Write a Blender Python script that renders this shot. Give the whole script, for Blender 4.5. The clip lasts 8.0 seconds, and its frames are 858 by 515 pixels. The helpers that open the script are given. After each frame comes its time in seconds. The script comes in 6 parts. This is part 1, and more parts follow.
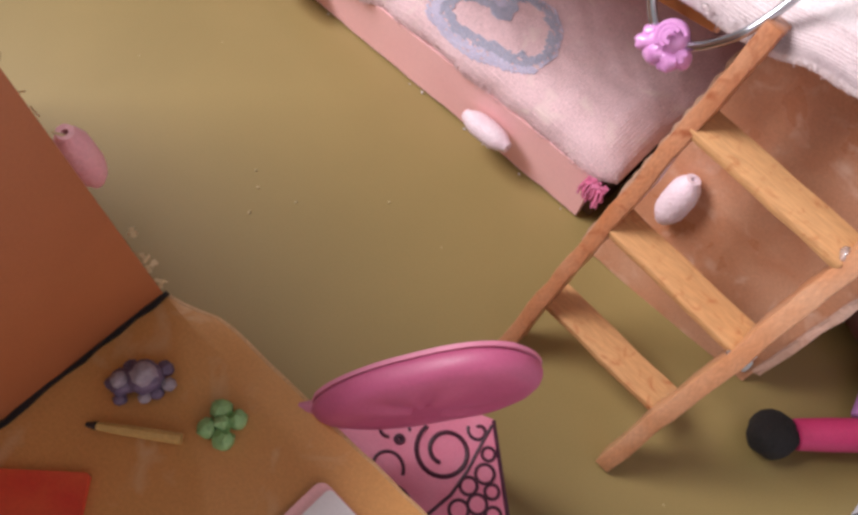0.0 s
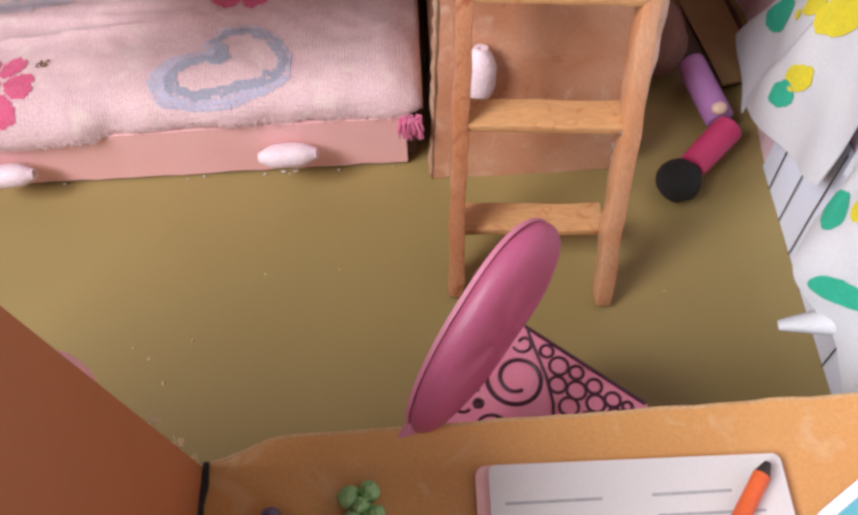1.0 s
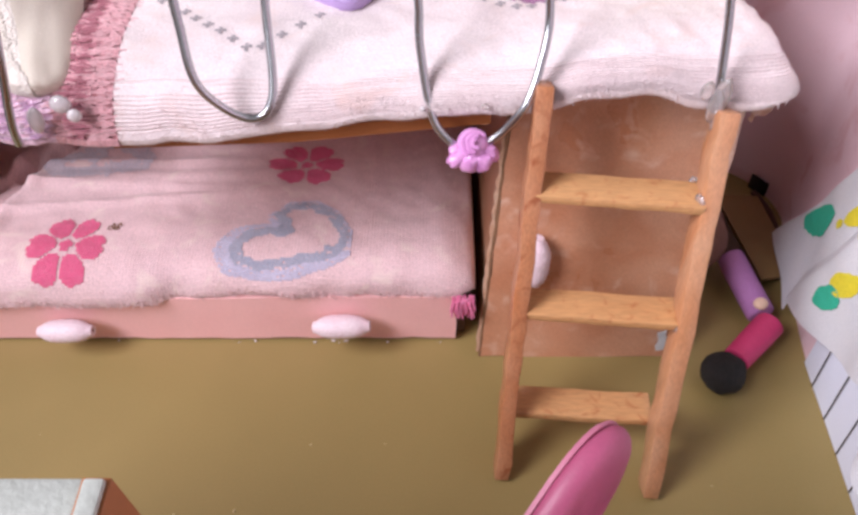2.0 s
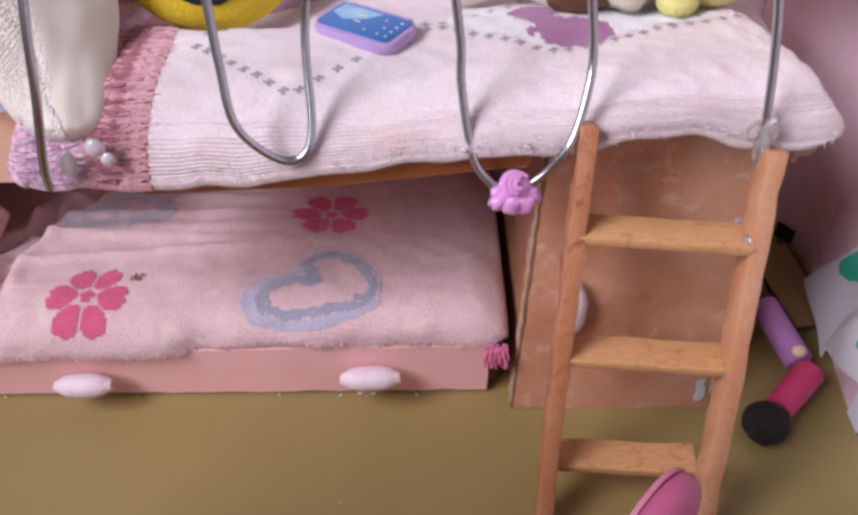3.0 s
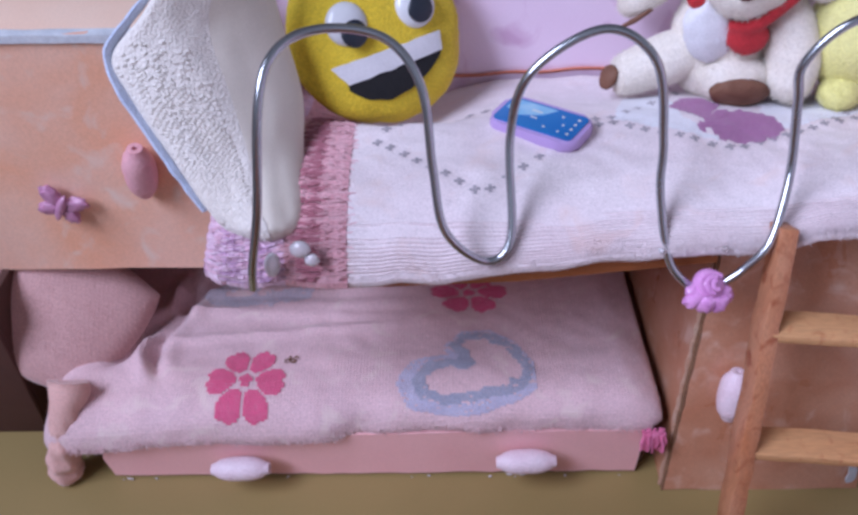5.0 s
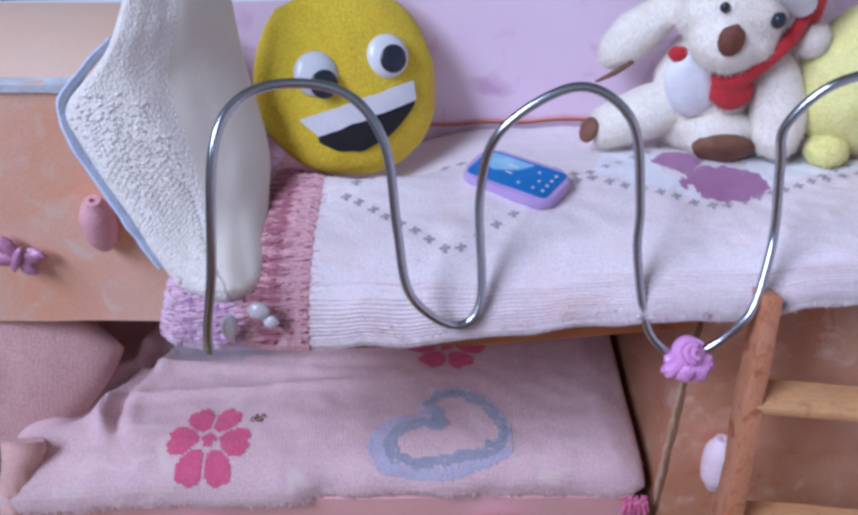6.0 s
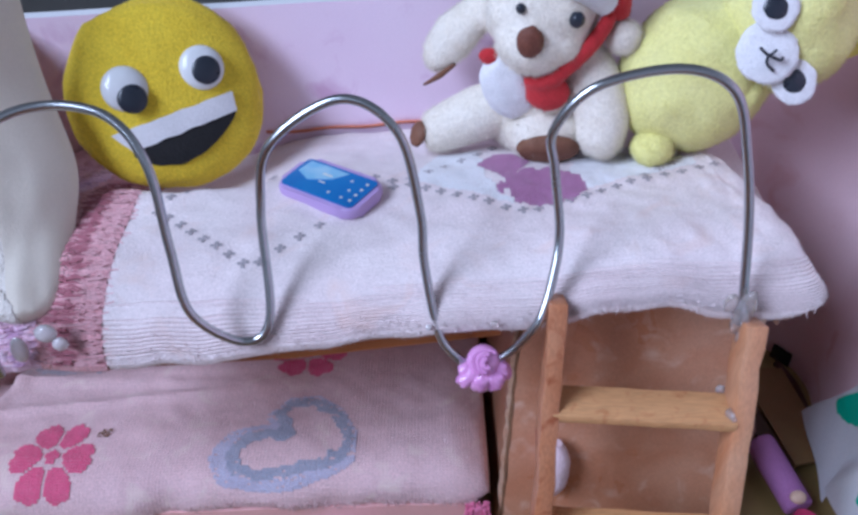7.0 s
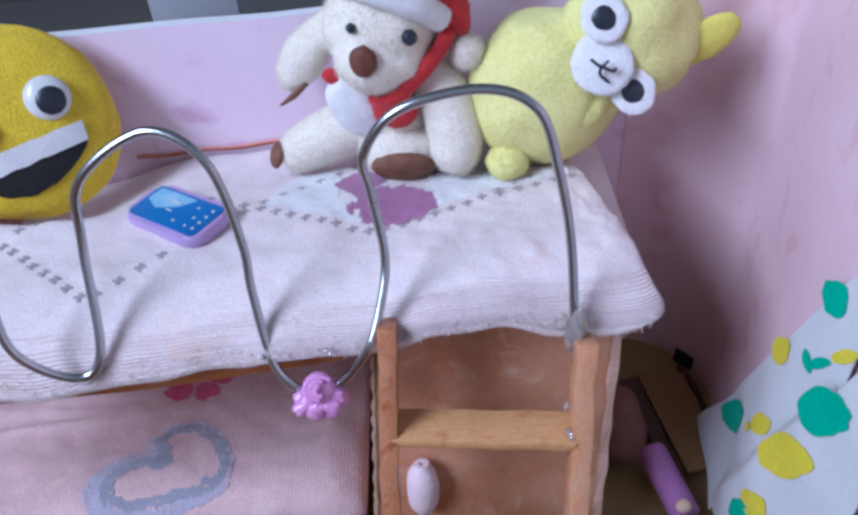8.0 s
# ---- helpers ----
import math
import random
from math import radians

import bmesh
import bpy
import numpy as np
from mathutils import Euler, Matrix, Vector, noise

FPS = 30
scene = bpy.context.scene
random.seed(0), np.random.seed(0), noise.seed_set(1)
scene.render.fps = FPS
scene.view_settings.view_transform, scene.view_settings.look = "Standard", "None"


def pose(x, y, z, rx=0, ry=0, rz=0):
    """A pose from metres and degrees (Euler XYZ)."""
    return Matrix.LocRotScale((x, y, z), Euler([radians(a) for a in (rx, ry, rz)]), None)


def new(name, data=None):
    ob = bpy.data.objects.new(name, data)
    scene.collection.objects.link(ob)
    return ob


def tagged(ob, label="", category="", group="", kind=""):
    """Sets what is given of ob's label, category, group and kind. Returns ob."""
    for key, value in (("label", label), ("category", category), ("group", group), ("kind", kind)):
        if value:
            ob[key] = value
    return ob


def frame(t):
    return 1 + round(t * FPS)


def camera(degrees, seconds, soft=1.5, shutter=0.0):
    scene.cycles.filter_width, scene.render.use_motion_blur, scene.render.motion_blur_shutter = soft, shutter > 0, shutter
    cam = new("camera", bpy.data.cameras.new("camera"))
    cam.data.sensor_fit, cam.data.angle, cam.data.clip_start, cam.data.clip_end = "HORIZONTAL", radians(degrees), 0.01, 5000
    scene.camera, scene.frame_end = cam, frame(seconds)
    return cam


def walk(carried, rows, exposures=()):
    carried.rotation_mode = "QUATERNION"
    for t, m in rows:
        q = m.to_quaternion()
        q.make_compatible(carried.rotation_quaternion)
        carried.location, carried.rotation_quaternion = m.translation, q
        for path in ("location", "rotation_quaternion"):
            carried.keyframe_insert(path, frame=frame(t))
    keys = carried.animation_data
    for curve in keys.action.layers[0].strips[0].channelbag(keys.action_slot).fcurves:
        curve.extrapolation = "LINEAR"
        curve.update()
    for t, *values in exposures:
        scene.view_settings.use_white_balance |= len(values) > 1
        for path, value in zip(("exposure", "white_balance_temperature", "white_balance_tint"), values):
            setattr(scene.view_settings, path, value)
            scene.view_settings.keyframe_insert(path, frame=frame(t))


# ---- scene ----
U = 0.01  # the numbers below are centimetres
cam = camera(55.7, 8.0, soft=3.0)
# seconds, eye in centimetres, turn in degrees
ROWS = [
    (0, 3.628, -12.799, 20.577, 26.41, -5.25, 43.60),
    (0.2, 2.879, -13.814, 20.325, 26.76, -2.12, 30.50),
    (0.5, 2.261, -14.611, 19.513, 26.48, 2.16, 12.30),
    (0.8, 1.301, -15.105, 19.690, 29.12, 2.79, 0.11),
    (1, 0.727, -15.278, 19.700, 31.16, 2.12, -2.42),
    (1.2, 0.330, -15.281, 20.118, 35.16, 1.20, -1.65),
    (1.5, -0.102, -15.316, 20.556, 39.33, 0.91, 1.34),
    (1.7, -0.340, -15.013, 20.693, 40.29, 0.65, 1.00),
    (2.8, -1.314, -14.804, 20.094, 45.58, 0.46, -0.66),
    (3, -1.713, -14.817, 19.967, 46.08, 0.31, -0.37),
    (3.5, -3.652, -14.865, 20.495, 46.59, 0.43, -0.78),
    (4, -4.645, -14.578, 21.130, 47.45, 0.50, -0.83),
    (4.5, -5.603, -14.697, 21.071, 48.21, 0.76, -0.43),
    (4.7, -6.141, -14.380, 21.369, 47.91, 0.65, -0.47),
    (5.8, -6.146, -13.249, 21.279, 50.21, -0.07, 0.25),
    (6, -5.401, -12.861, 21.310, 50.37, -0.06, 0.06),
    (6.5, -3.219, -12.768, 21.049, 50.23, 0.62, -0.07),
    (7, -0.621, -12.372, 21.527, 49.50, 1.80, -0.53),
    (7.5, 1.631, -11.735, 21.989, 49.29, 2.63, -1.55),
    (8, 2.985, -11.889, 21.626, 49.31, 3.46, -1.96),
]
walk(cam, [(t, pose(x * U, y * U, z * U, rx, ry, rz)) for t, x, y, z, rx, ry, rz in ROWS],
     exposures=[(0.0, -0.1, 6300, 18), (0.6, -0.07, 6250, 15), (1.0, -0.08, 6200, 15), (1.7, -0.08, 6100, 19), (3.0, -0.5, 5950, 24), (4.5, -0.72, 5250, 25), (6.5, -0.78, 4850, 16), (8.0, -0.7, 4800, 14)])

# ---------------------------------------------------------------- light
world = bpy.data.worlds.new("sky_world")
scene.world = world
world.use_nodes = True
sky = world.node_tree.nodes.new("ShaderNodeTexSky")
sky.sky_type, sky.sun_disc, sky.sun_elevation, sky.sun_rotation = "NISHITA", False, radians(35), radians(-100)
world.node_tree.links.new(sky.outputs[0], world.node_tree.nodes["Background"].inputs[0])
world.node_tree.nodes["Background"].inputs[1].default_value = 0.08
lamp = bpy.data.lights.new("window_daylight", "AREA")
lamp.shape, lamp.size, lamp.size_y, lamp.energy, lamp.color = "RECTANGLE", 0.64, 0.64, 32.0, (1.0, 0.97, 0.94)
lamp_ob = new("window_daylight", lamp)
lamp_ob.matrix_world = pose(-0.645, -0.44, 0.86, 0, -90, 0)


# ---------------------------------------------------------------- materials
def paint(name, base, alt=None, rough=0.6, size=1.0, grain=0.12, bump=0.15, fine=0.06, sheen=0.0, metal=0.0, coat=0.0,
          stain=None, stain_amount=0.5, kind="noise", mix=0.5, trans=0.0, bands="Y", weave=0.09):
    """A procedural surface: base and alt blended by broad noise of size centimetres, fine grain, relief and an optional stain colour."""
    m = bpy.data.materials.new(name)
    m.use_nodes = True
    nt = m.node_tree
    n, ln = nt.nodes, nt.links
    b = n["Principled BSDF"]
    alt = alt or tuple(c * 0.85 for c in base)
    co = n.new("ShaderNodeTexCoord")

    def noise_node(scale_cm, detail=4.0, distort=0.0):
        t = n.new("ShaderNodeTexNoise")
        t.inputs["Scale"].default_value = 1.0 / (scale_cm * U)
        t.inputs["Detail"].default_value = detail
        t.inputs["Distortion"].default_value = distort
        ln.new(co.outputs["Object"], t.inputs["Vector"])
        return t

    def ramp(sock, lo, hi):
        r = n.new("ShaderNodeMapRange")
        r.inputs["From Min"].default_value, r.inputs["From Max"].default_value = lo, hi
        ln.new(sock, r.inputs["Value"])
        return r.outputs[0]

    def blend(fac, a, c, mode="MIX"):
        x = n.new("ShaderNodeMix")
        x.data_type, x.blend_type = "RGBA", mode
        for sock, v in ((x.inputs[0], fac), (x.inputs[6], a), (x.inputs[7], c)):
            if hasattr(v, "is_output"):
                ln.new(v, sock)
            elif isinstance(v, tuple):
                sock.default_value = (*v, 1)
            else:
                sock.default_value = v
        return x.outputs[2]

    broad = noise_node(size, 5.0, 0.4)
    col = blend(ramp(broad.outputs[0], 0.5 - mix * 0.5, 0.5 + mix * 0.5), base, alt)
    small = noise_node(fine, 3.0)
    g = n.new("ShaderNodeMapRange")
    g.inputs["To Min"].default_value, g.inputs["To Max"].default_value = 1 - grain, 1 + grain
    g.inputs["From Min"].default_value, g.inputs["From Max"].default_value = 0.3, 0.7
    ln.new(small.outputs[0], g.inputs["Value"])
    gc = n.new("ShaderNodeCombineColor")
    for s in gc.inputs[:3]:
        ln.new(g.outputs[0], s)
    col = blend(1.0, col, gc.outputs[0], "MULTIPLY")
    if stain:
        st = noise_node(size * 0.45, 6.0, 0.8)
        col = blend(ramp(st.outputs[0], 0.56, 0.56 + 0.22 * (1.2 - stain_amount)), col, stain)
    ln.new(col, b.inputs["Base Color"])
    b.inputs["Metallic"].default_value = metal
    b.inputs["Sheen Weight"].default_value = sheen
    b.inputs["Sheen Roughness"].default_value = 0.4
    b.inputs["Coat Weight"].default_value = coat
    b.inputs["Coat Roughness"].default_value = 0.15
    b.inputs["Transmission Weight"].default_value = trans
    rr = n.new("ShaderNodeMapRange")
    rr.inputs["To Min"].default_value, rr.inputs["To Max"].default_value = max(rough - 0.1, 0.02), min(rough + 0.1, 1)
    ln.new(broad.outputs[0], rr.inputs["Value"])
    ln.new(rr.outputs[0], b.inputs["Roughness"])
    height = small.outputs[0]
    if kind == "knit":
        wv = n.new("ShaderNodeTexWave")
        wv.inputs["Scale"].default_value = 1.0 / (fine * 3.2 * U)
        wv.inputs["Distortion"].default_value = 2.5
        wv.inputs["Detail"].default_value = 2
        wv.inputs["Detail Scale"].default_value = 2.5
        wv.bands_direction = bands
        ln.new(co.outputs["Object"], wv.inputs["Vector"])
        add = n.new("ShaderNodeMath")
        add.operation = "MULTIPLY_ADD"
        add.inputs[1].default_value = 0.55
        ln.new(wv.outputs["Fac"], add.inputs[0])
        ln.new(small.outputs[0], add.inputs[2])
        height = add.outputs[0]
    elif kind == "stitch":
        rows = []
        for axis, period in (("X", fine * 2.4), ("Y", fine * 2.0)):
            wv = n.new("ShaderNodeTexWave")
            wv.inputs["Scale"].default_value = 0.314 / (period * U)
            wv.inputs["Distortion"].default_value = 1.6
            wv.inputs["Detail"].default_value = 2
            wv.inputs["Detail Scale"].default_value = 1.5
            wv.bands_direction = axis
            ln.new(co.outputs["Object"], wv.inputs["Vector"])
            rows.append(wv.outputs["Fac"])
        mul = n.new("ShaderNodeMath")
        mul.operation = "MULTIPLY"
        ln.new(rows[0], mul.inputs[0])
        ln.new(rows[1], mul.inputs[1])
        add = n.new("ShaderNodeMath")
        add.operation = "MULTIPLY_ADD"
        add.inputs[1].default_value = 0.7
        ln.new(mul.outputs[0], add.inputs[0])
        ln.new(small.outputs[0], add.inputs[2])
        height = add.outputs[0]
        lift = n.new("ShaderNodeMapRange")
        lift.inputs["To Min"].default_value, lift.inputs["To Max"].default_value = 1 - weave, 1 + weave
        ln.new(mul.outputs[0], lift.inputs["Value"])
        lc = n.new("ShaderNodeCombineColor")
        for sock in lc.inputs[:3]:
            ln.new(lift.outputs[0], sock)
        ln.new(blend(1.0, col, lc.outputs[0], "MULTIPLY"), b.inputs["Base Color"])
    elif kind == "terry":
        vo = n.new("ShaderNodeTexVoronoi")
        vo.inputs["Scale"].default_value = 1.0 / (fine * 1.9 * U)
        ln.new(co.outputs["Object"], vo.inputs["Vector"])
        add = n.new("ShaderNodeMath")
        add.operation = "MULTIPLY_ADD"
        add.inputs[1].default_value = -0.8
        ln.new(vo.outputs["Distance"], add.inputs[0])
        ln.new(small.outputs[0], add.inputs[2])
        height = add.outputs[0]
    elif kind in ("wood", "upright_wood"):
        mp = n.new("ShaderNodeMapping")
        mp.inputs["Scale"].default_value = (0.12, 1.0, 1.0) if kind == "wood" else (1.0, 1.0, 0.12)
        ln.new(co.outputs["Object"], mp.inputs["Vector"])
        for t in (broad, small):
            ln.new(mp.outputs[0], t.inputs["Vector"])
    bp = n.new("ShaderNodeBump")
    bp.inputs["Strength"].default_value = bump
    bp.inputs["Distance"].default_value = fine * U
    ln.new(height, bp.inputs["Height"])
    ln.new(bp.outputs[0], b.inputs["Normal"])
    return m


M_FLOOR = paint("olive_craft_sheet", (0.30, 0.220, 0.078), (0.255, 0.187, 0.062), 0.5, 6, 0.05, 0.06, 0.05)
M_ORANGE = paint("orange_painted_card", (0.84, 0.44, 0.27), (0.85, 0.54, 0.40), 0.42, 2.2, 0.07, 0.12, 0.06, coat=0.15, mix=0.3, stain=(0.84, 0.66, 0.55), stain_amount=0.35)
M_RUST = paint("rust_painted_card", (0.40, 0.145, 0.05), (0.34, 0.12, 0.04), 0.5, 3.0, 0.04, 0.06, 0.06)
M_MAROON = paint("maroon_shade_and_wall_line", (0.09, 0.035, 0.025), (0.07, 0.028, 0.02), 0.7, 2.0, 0.06, 0.08, 0.06)
M_PEACH = paint("peach_painted_card", (0.87, 0.65, 0.50), (0.84, 0.57, 0.41), 0.5, 2.0, 0.06, 0.1, 0.06)
# The paler stain paints blotchy sheen into the cupboard's colour.
M_CUPB = paint("pinkish_brown_card", (0.46, 0.185, 0.09), (0.56, 0.30, 0.185), 0.30, 1.6, 0.09, 0.2, 0.06, coat=0.45, mix=0.45, stain=(0.64, 0.41, 0.30), stain_amount=0.2)
M_EDGE = paint("raw_card_edge", (0.24, 0.13, 0.065), (0.17, 0.085, 0.04), 0.85, 0.3, 0.3, 0.5, 0.05)
M_EDGEP = paint("torn_paper_edge", (0.60, 0.42, 0.30), (0.48, 0.27, 0.17), 0.9, 0.4, 0.2, 0.5, 0.05)
M_BLACK = paint("black_marker_edge", (0.012, 0.01, 0.01), None, 0.7, 0.5)
# Card colour darkened to hold the shade of gaps.
M_DARK = paint("shade_painted_card", (0.10, 0.06, 0.04), None, 0.8, 1.0)
M_WALL = paint("lilac_pink_painted_card", (0.84, 0.69, 0.82), (0.81, 0.63, 0.78), 0.5, 3.0, 0.03, 0.05, 0.05, stain=(0.64, 0.42, 0.60), stain_amount=0.4)
M_WALLR = paint("rose_pink_painted_card", (0.80, 0.61, 0.67), (0.73, 0.52, 0.58), 0.35, 3.0, 0.03, 0.05, 0.05, stain=(0.64, 0.38, 0.41), stain_amount=0.25)
M_WHITE = paint("white_paper", (0.78, 0.78, 0.80), (0.74, 0.75, 0.80), 0.6, 1.5, 0.03, 0.06, 0.05)
M_PAGE = paint("notebook_page", (0.74, 0.72, 0.70), (0.70, 0.69, 0.68), 0.6, 1.5, 0.03, 0.05, 0.05)
M_TAPE = paint("white_tape", (0.72, 0.74, 0.76), (0.55, 0.58, 0.62), 0.4, 0.5, 0.08, 0.2, 0.08)
M_DRAWER = paint("pink_drawer_card", (0.91, 0.54, 0.53), (0.88, 0.49, 0.485), 0.5, 2.0, 0.04, 0.08, 0.05)
M_RAIL = paint("orange_stained_stick", (0.42, 0.15, 0.055), (0.47, 0.23, 0.12), 0.42, 0.9, 0.14, 0.25, 0.05, coat=0.2, kind="upright_wood", mix=0.4, stain=(0.30, 0.085, 0.03), stain_amount=0.5)
M_RUNG = paint("honey_wood_stick", (0.59, 0.335, 0.15), (0.53, 0.265, 0.105), 0.42, 0.7, 0.14, 0.25, 0.05, coat=0.2, kind="wood", stain=(0.42, 0.15, 0.055), stain_amount=0.35)
M_DESK = paint("orange_stained_plywood", (0.61, 0.32, 0.105), (0.56, 0.27, 0.08), 0.42, 2.0, 0.07, 0.12, 0.06, coat=0.15, stain=(0.64, 0.41, 0.21), stain_amount=0.4)
M_LOWKNIT = paint("dusty_pink_knit", (0.73, 0.52, 0.53), (0.68, 0.49, 0.51), 0.95, 1.6, 0.2, 0.4, 0.04, sheen=0.3, kind="stitch", weave=0.04, stain=(0.76, 0.60, 0.57), stain_amount=0.5)
M_LOWHEM = paint("fuzzy_pink_hem", (0.76, 0.56, 0.56), (0.70, 0.48, 0.48), 0.95, 0.6, 0.2, 0.9, 0.06, sheen=0.4)
M_UPKNIT = paint("white_pink_knit", (0.82, 0.74, 0.74), (0.79, 0.68, 0.69), 0.95, 2.2, 0.12, 0.6, 0.05, sheen=0.3, stain=(0.80, 0.65, 0.62), stain_amount=0.1)
M_UPWHITE = paint("ice_white_knit", (0.82, 0.82, 0.85), (0.80, 0.78, 0.80), 0.95, 0.8, 0.08, 0.5, 0.05, sheen=0.3)
M_CUFF = paint("pink_purple_knit_cuff", (0.78, 0.56, 0.66), (0.70, 0.47, 0.63), 0.95, 0.8, 0.15, 0.7, 0.05, sheen=0.3)
M_RIB = paint("rose_rib_knit", (0.74, 0.40, 0.43), (0.66, 0.33, 0.37), 0.95, 0.4, 0.2, 0.8, 0.06, sheen=0.3, kind="knit")
M_FLOWER = paint("hot_pink_stitch", (0.74, 0.12, 0.26), (0.68, 0.10, 0.22), 0.95, 0.5, 0.15, 0.8, 0.05, sheen=0.3)
M_BLUE = paint("pale_blue_stitch", (0.55, 0.53, 0.66), (0.51, 0.49, 0.63), 0.95, 0.5, 0.15, 0.8, 0.05, sheen=0.3)
M_GREYBLUE = paint("grey_blue_stitch", (0.33, 0.35, 0.45), (0.40, 0.41, 0.50), 0.95, 0.5, 0.2, 0.8, 0.05, sheen=0.3)
M_DOT = paint("grey_stitch", (0.46, 0.42, 0.45), None, 0.95, 0.4, 0.2, 0.8, 0.05)
M_PURPLE = paint("plum_stitch", (0.38, 0.16, 0.32), (0.42, 0.19, 0.36), 0.95, 0.5, 0.15, 0.8, 0.05, sheen=0.3)
M_SOCK = paint("cream_towelling", (0.88, 0.83, 0.76), (0.84, 0.78, 0.70), 0.95, 1.2, 0.14, 1.0, 0.035, sheen=0.3, kind="terry")
M_SOCKFLAT = paint("smooth_cream_cotton", (0.80, 0.74, 0.64), (0.76, 0.70, 0.59), 0.9, 2.0, 0.04, 0.2, 0.04, sheen=0.2)
M_SOCKBLUE = paint("pale_blue_seam", (0.52, 0.60, 0.78), (0.60, 0.66, 0.80), 0.9, 0.5, 0.12, 0.6, 0.06)
M_PILLOW = paint("dusty_pink_pillow", (0.62, 0.385, 0.36), (0.55, 0.33, 0.31), 0.95, 1.5, 0.14, 0.22, 0.05, sheen=0.4, kind="stitch", weave=0.02)
M_TUFT = paint("peach_gathered_knit", (0.74, 0.47, 0.41), (0.68, 0.40, 0.35), 0.95, 0.5, 0.1, 0.35, 0.06, sheen=0.4)
M_FRINGE = paint("bright_pink_fringe", (0.75, 0.17, 0.33), (0.70, 0.24, 0.40), 0.9, 0.2, 0.2, 0.6, 0.04)
M_YELLOW = paint("yellow_felt", (0.82, 0.62, 0.025), (0.74, 0.53, 0.015), 0.9, 0.9, 0.16, 0.6, 0.06, sheen=0.2)
M_FELTW = paint("white_felt", (0.84, 0.83, 0.85), None, 0.9, 0.6, 0.06, 0.4, 0.05, sheen=0.2)
M_FELTB = paint("black_felt", (0.012, 0.012, 0.014), (0.02, 0.02, 0.022), 0.95, 0.4, 0.2, 0.6, 0.05)
M_EYEW = paint("white_plastic", (0.76, 0.77, 0.78), None, 0.2, 0.6, 0.01, 0.0)
M_PUPIL = paint("dark_navy_plastic", (0.022, 0.027, 0.04), None, 0.3, 0.4, 0.05, 0.0)
M_PLUSH = paint("cream_plush", (0.85, 0.80, 0.71), (0.80, 0.73, 0.62), 0.95, 0.8, 0.08, 0.4, 0.08, sheen=0.3)
M_SUEDE = paint("brown_suede", (0.20, 0.09, 0.05), (0.15, 0.065, 0.035), 0.7, 0.4, 0.15, 0.3, 0.04)
M_NOSE = paint("brown_thread", (0.17, 0.055, 0.03), (0.13, 0.04, 0.022), 0.6, 0.15, 0.25, 0.6, 0.04)
M_RED = paint("red_felt", (0.55, 0.03, 0.035), (0.46, 0.022, 0.028), 0.9, 0.4, 0.15, 0.6, 0.05, sheen=0.2)
M_LEMON = paint("lemon_plush", (0.80, 0.77, 0.32), (0.75, 0.71, 0.25), 0.95, 0.9, 0.08, 0.4, 0.08, sheen=0.3)
M_LEMON2 = paint("bright_lemon_felt", (0.74, 0.68, 0.12), None, 0.9, 0.5, 0.1, 0.5, 0.05)
M_WIRE = paint("steel_wire", (0.52, 0.54, 0.57), (0.44, 0.46, 0.48), 0.24, 0.8, 0.06, 0.05, 0.05, metal=1.0)
M_ROSE = paint("lilac_pink_resin", (0.72, 0.36, 0.66), (0.62, 0.26, 0.58), 0.28, 0.3, 0.08, 0.1, 0.05, coat=0.3)
M_BEAD = paint("white_pink_paper_bead", (0.78, 0.66, 0.70), (0.76, 0.58, 0.64), 0.5, 0.6, 0.06, 0.5, 0.08)
M_BEADP = paint("pink_paper_bead", (0.74, 0.42, 0.44), (0.72, 0.36, 0.40), 0.5, 0.6, 0.06, 0.5, 0.08)
M_LILAC = paint("lilac_rubber", (0.50, 0.36, 0.66), (0.46, 0.32, 0.62), 0.4, 0.8, 0.03, 0.03, 0.05)
M_SCREEN = paint("blue_phone_screen", (0.02, 0.13, 0.42), (0.03, 0.20, 0.52), 0.2, 1.2, 0.02, 0.0, 0.05, coat=0.4)
M_SCREENL = paint("light_blue_swirl", (0.18, 0.46, 0.72), (0.40, 0.62, 0.78), 0.2, 0.5, 0.02, 0.0, 0.05, coat=0.4)
M_ICON = paint("white_icon", (0.7, 0.72, 0.7), None, 0.3, 0.3, 0.02, 0.0)
M_GLUE = paint("hot_glue", (0.86, 0.82, 0.84), (0.80, 0.76, 0.78), 0.16, 0.4, 0.04, 0.1, 0.1, coat=0.5, trans=0.3)
M_GLUECLEAR = paint("clear_glue_film", (0.90, 0.85, 0.84), (0.86, 0.80, 0.79), 0.12, 0.4, 0.03, 0.2, 0.08, coat=0.4, trans=0.8)
M_CHAIR = paint("mauve_pink_foam", (0.47, 0.10, 0.205), (0.41, 0.085, 0.175), 0.5, 1.2, 0.05, 0.08, 0.06, coat=0.08)
M_CHAIRE = paint("pink_foam_edge", (0.60, 0.20, 0.30), None, 0.5, 0.6, 0.04, 0.1)
M_SEAT = paint("printed_pink_foam", (0.72, 0.20, 0.30), (0.74, 0.27, 0.37), 0.45, 0.7, 0.04, 0.05)
M_INK = paint("dark_plum_ink", (0.06, 0.012, 0.03), None, 0.5, 0.4)
M_CURTAIN = paint("white_tissue_cloth", (0.62, 0.63, 0.65), (0.58, 0.60, 0.64), 0.8, 1.0, 0.05, 0.35, 0.06)
M_GREEN = paint("green_print", (0.02, 0.36, 0.22), (0.03, 0.44, 0.29), 0.8, 0.4, 0.1, 0.3)
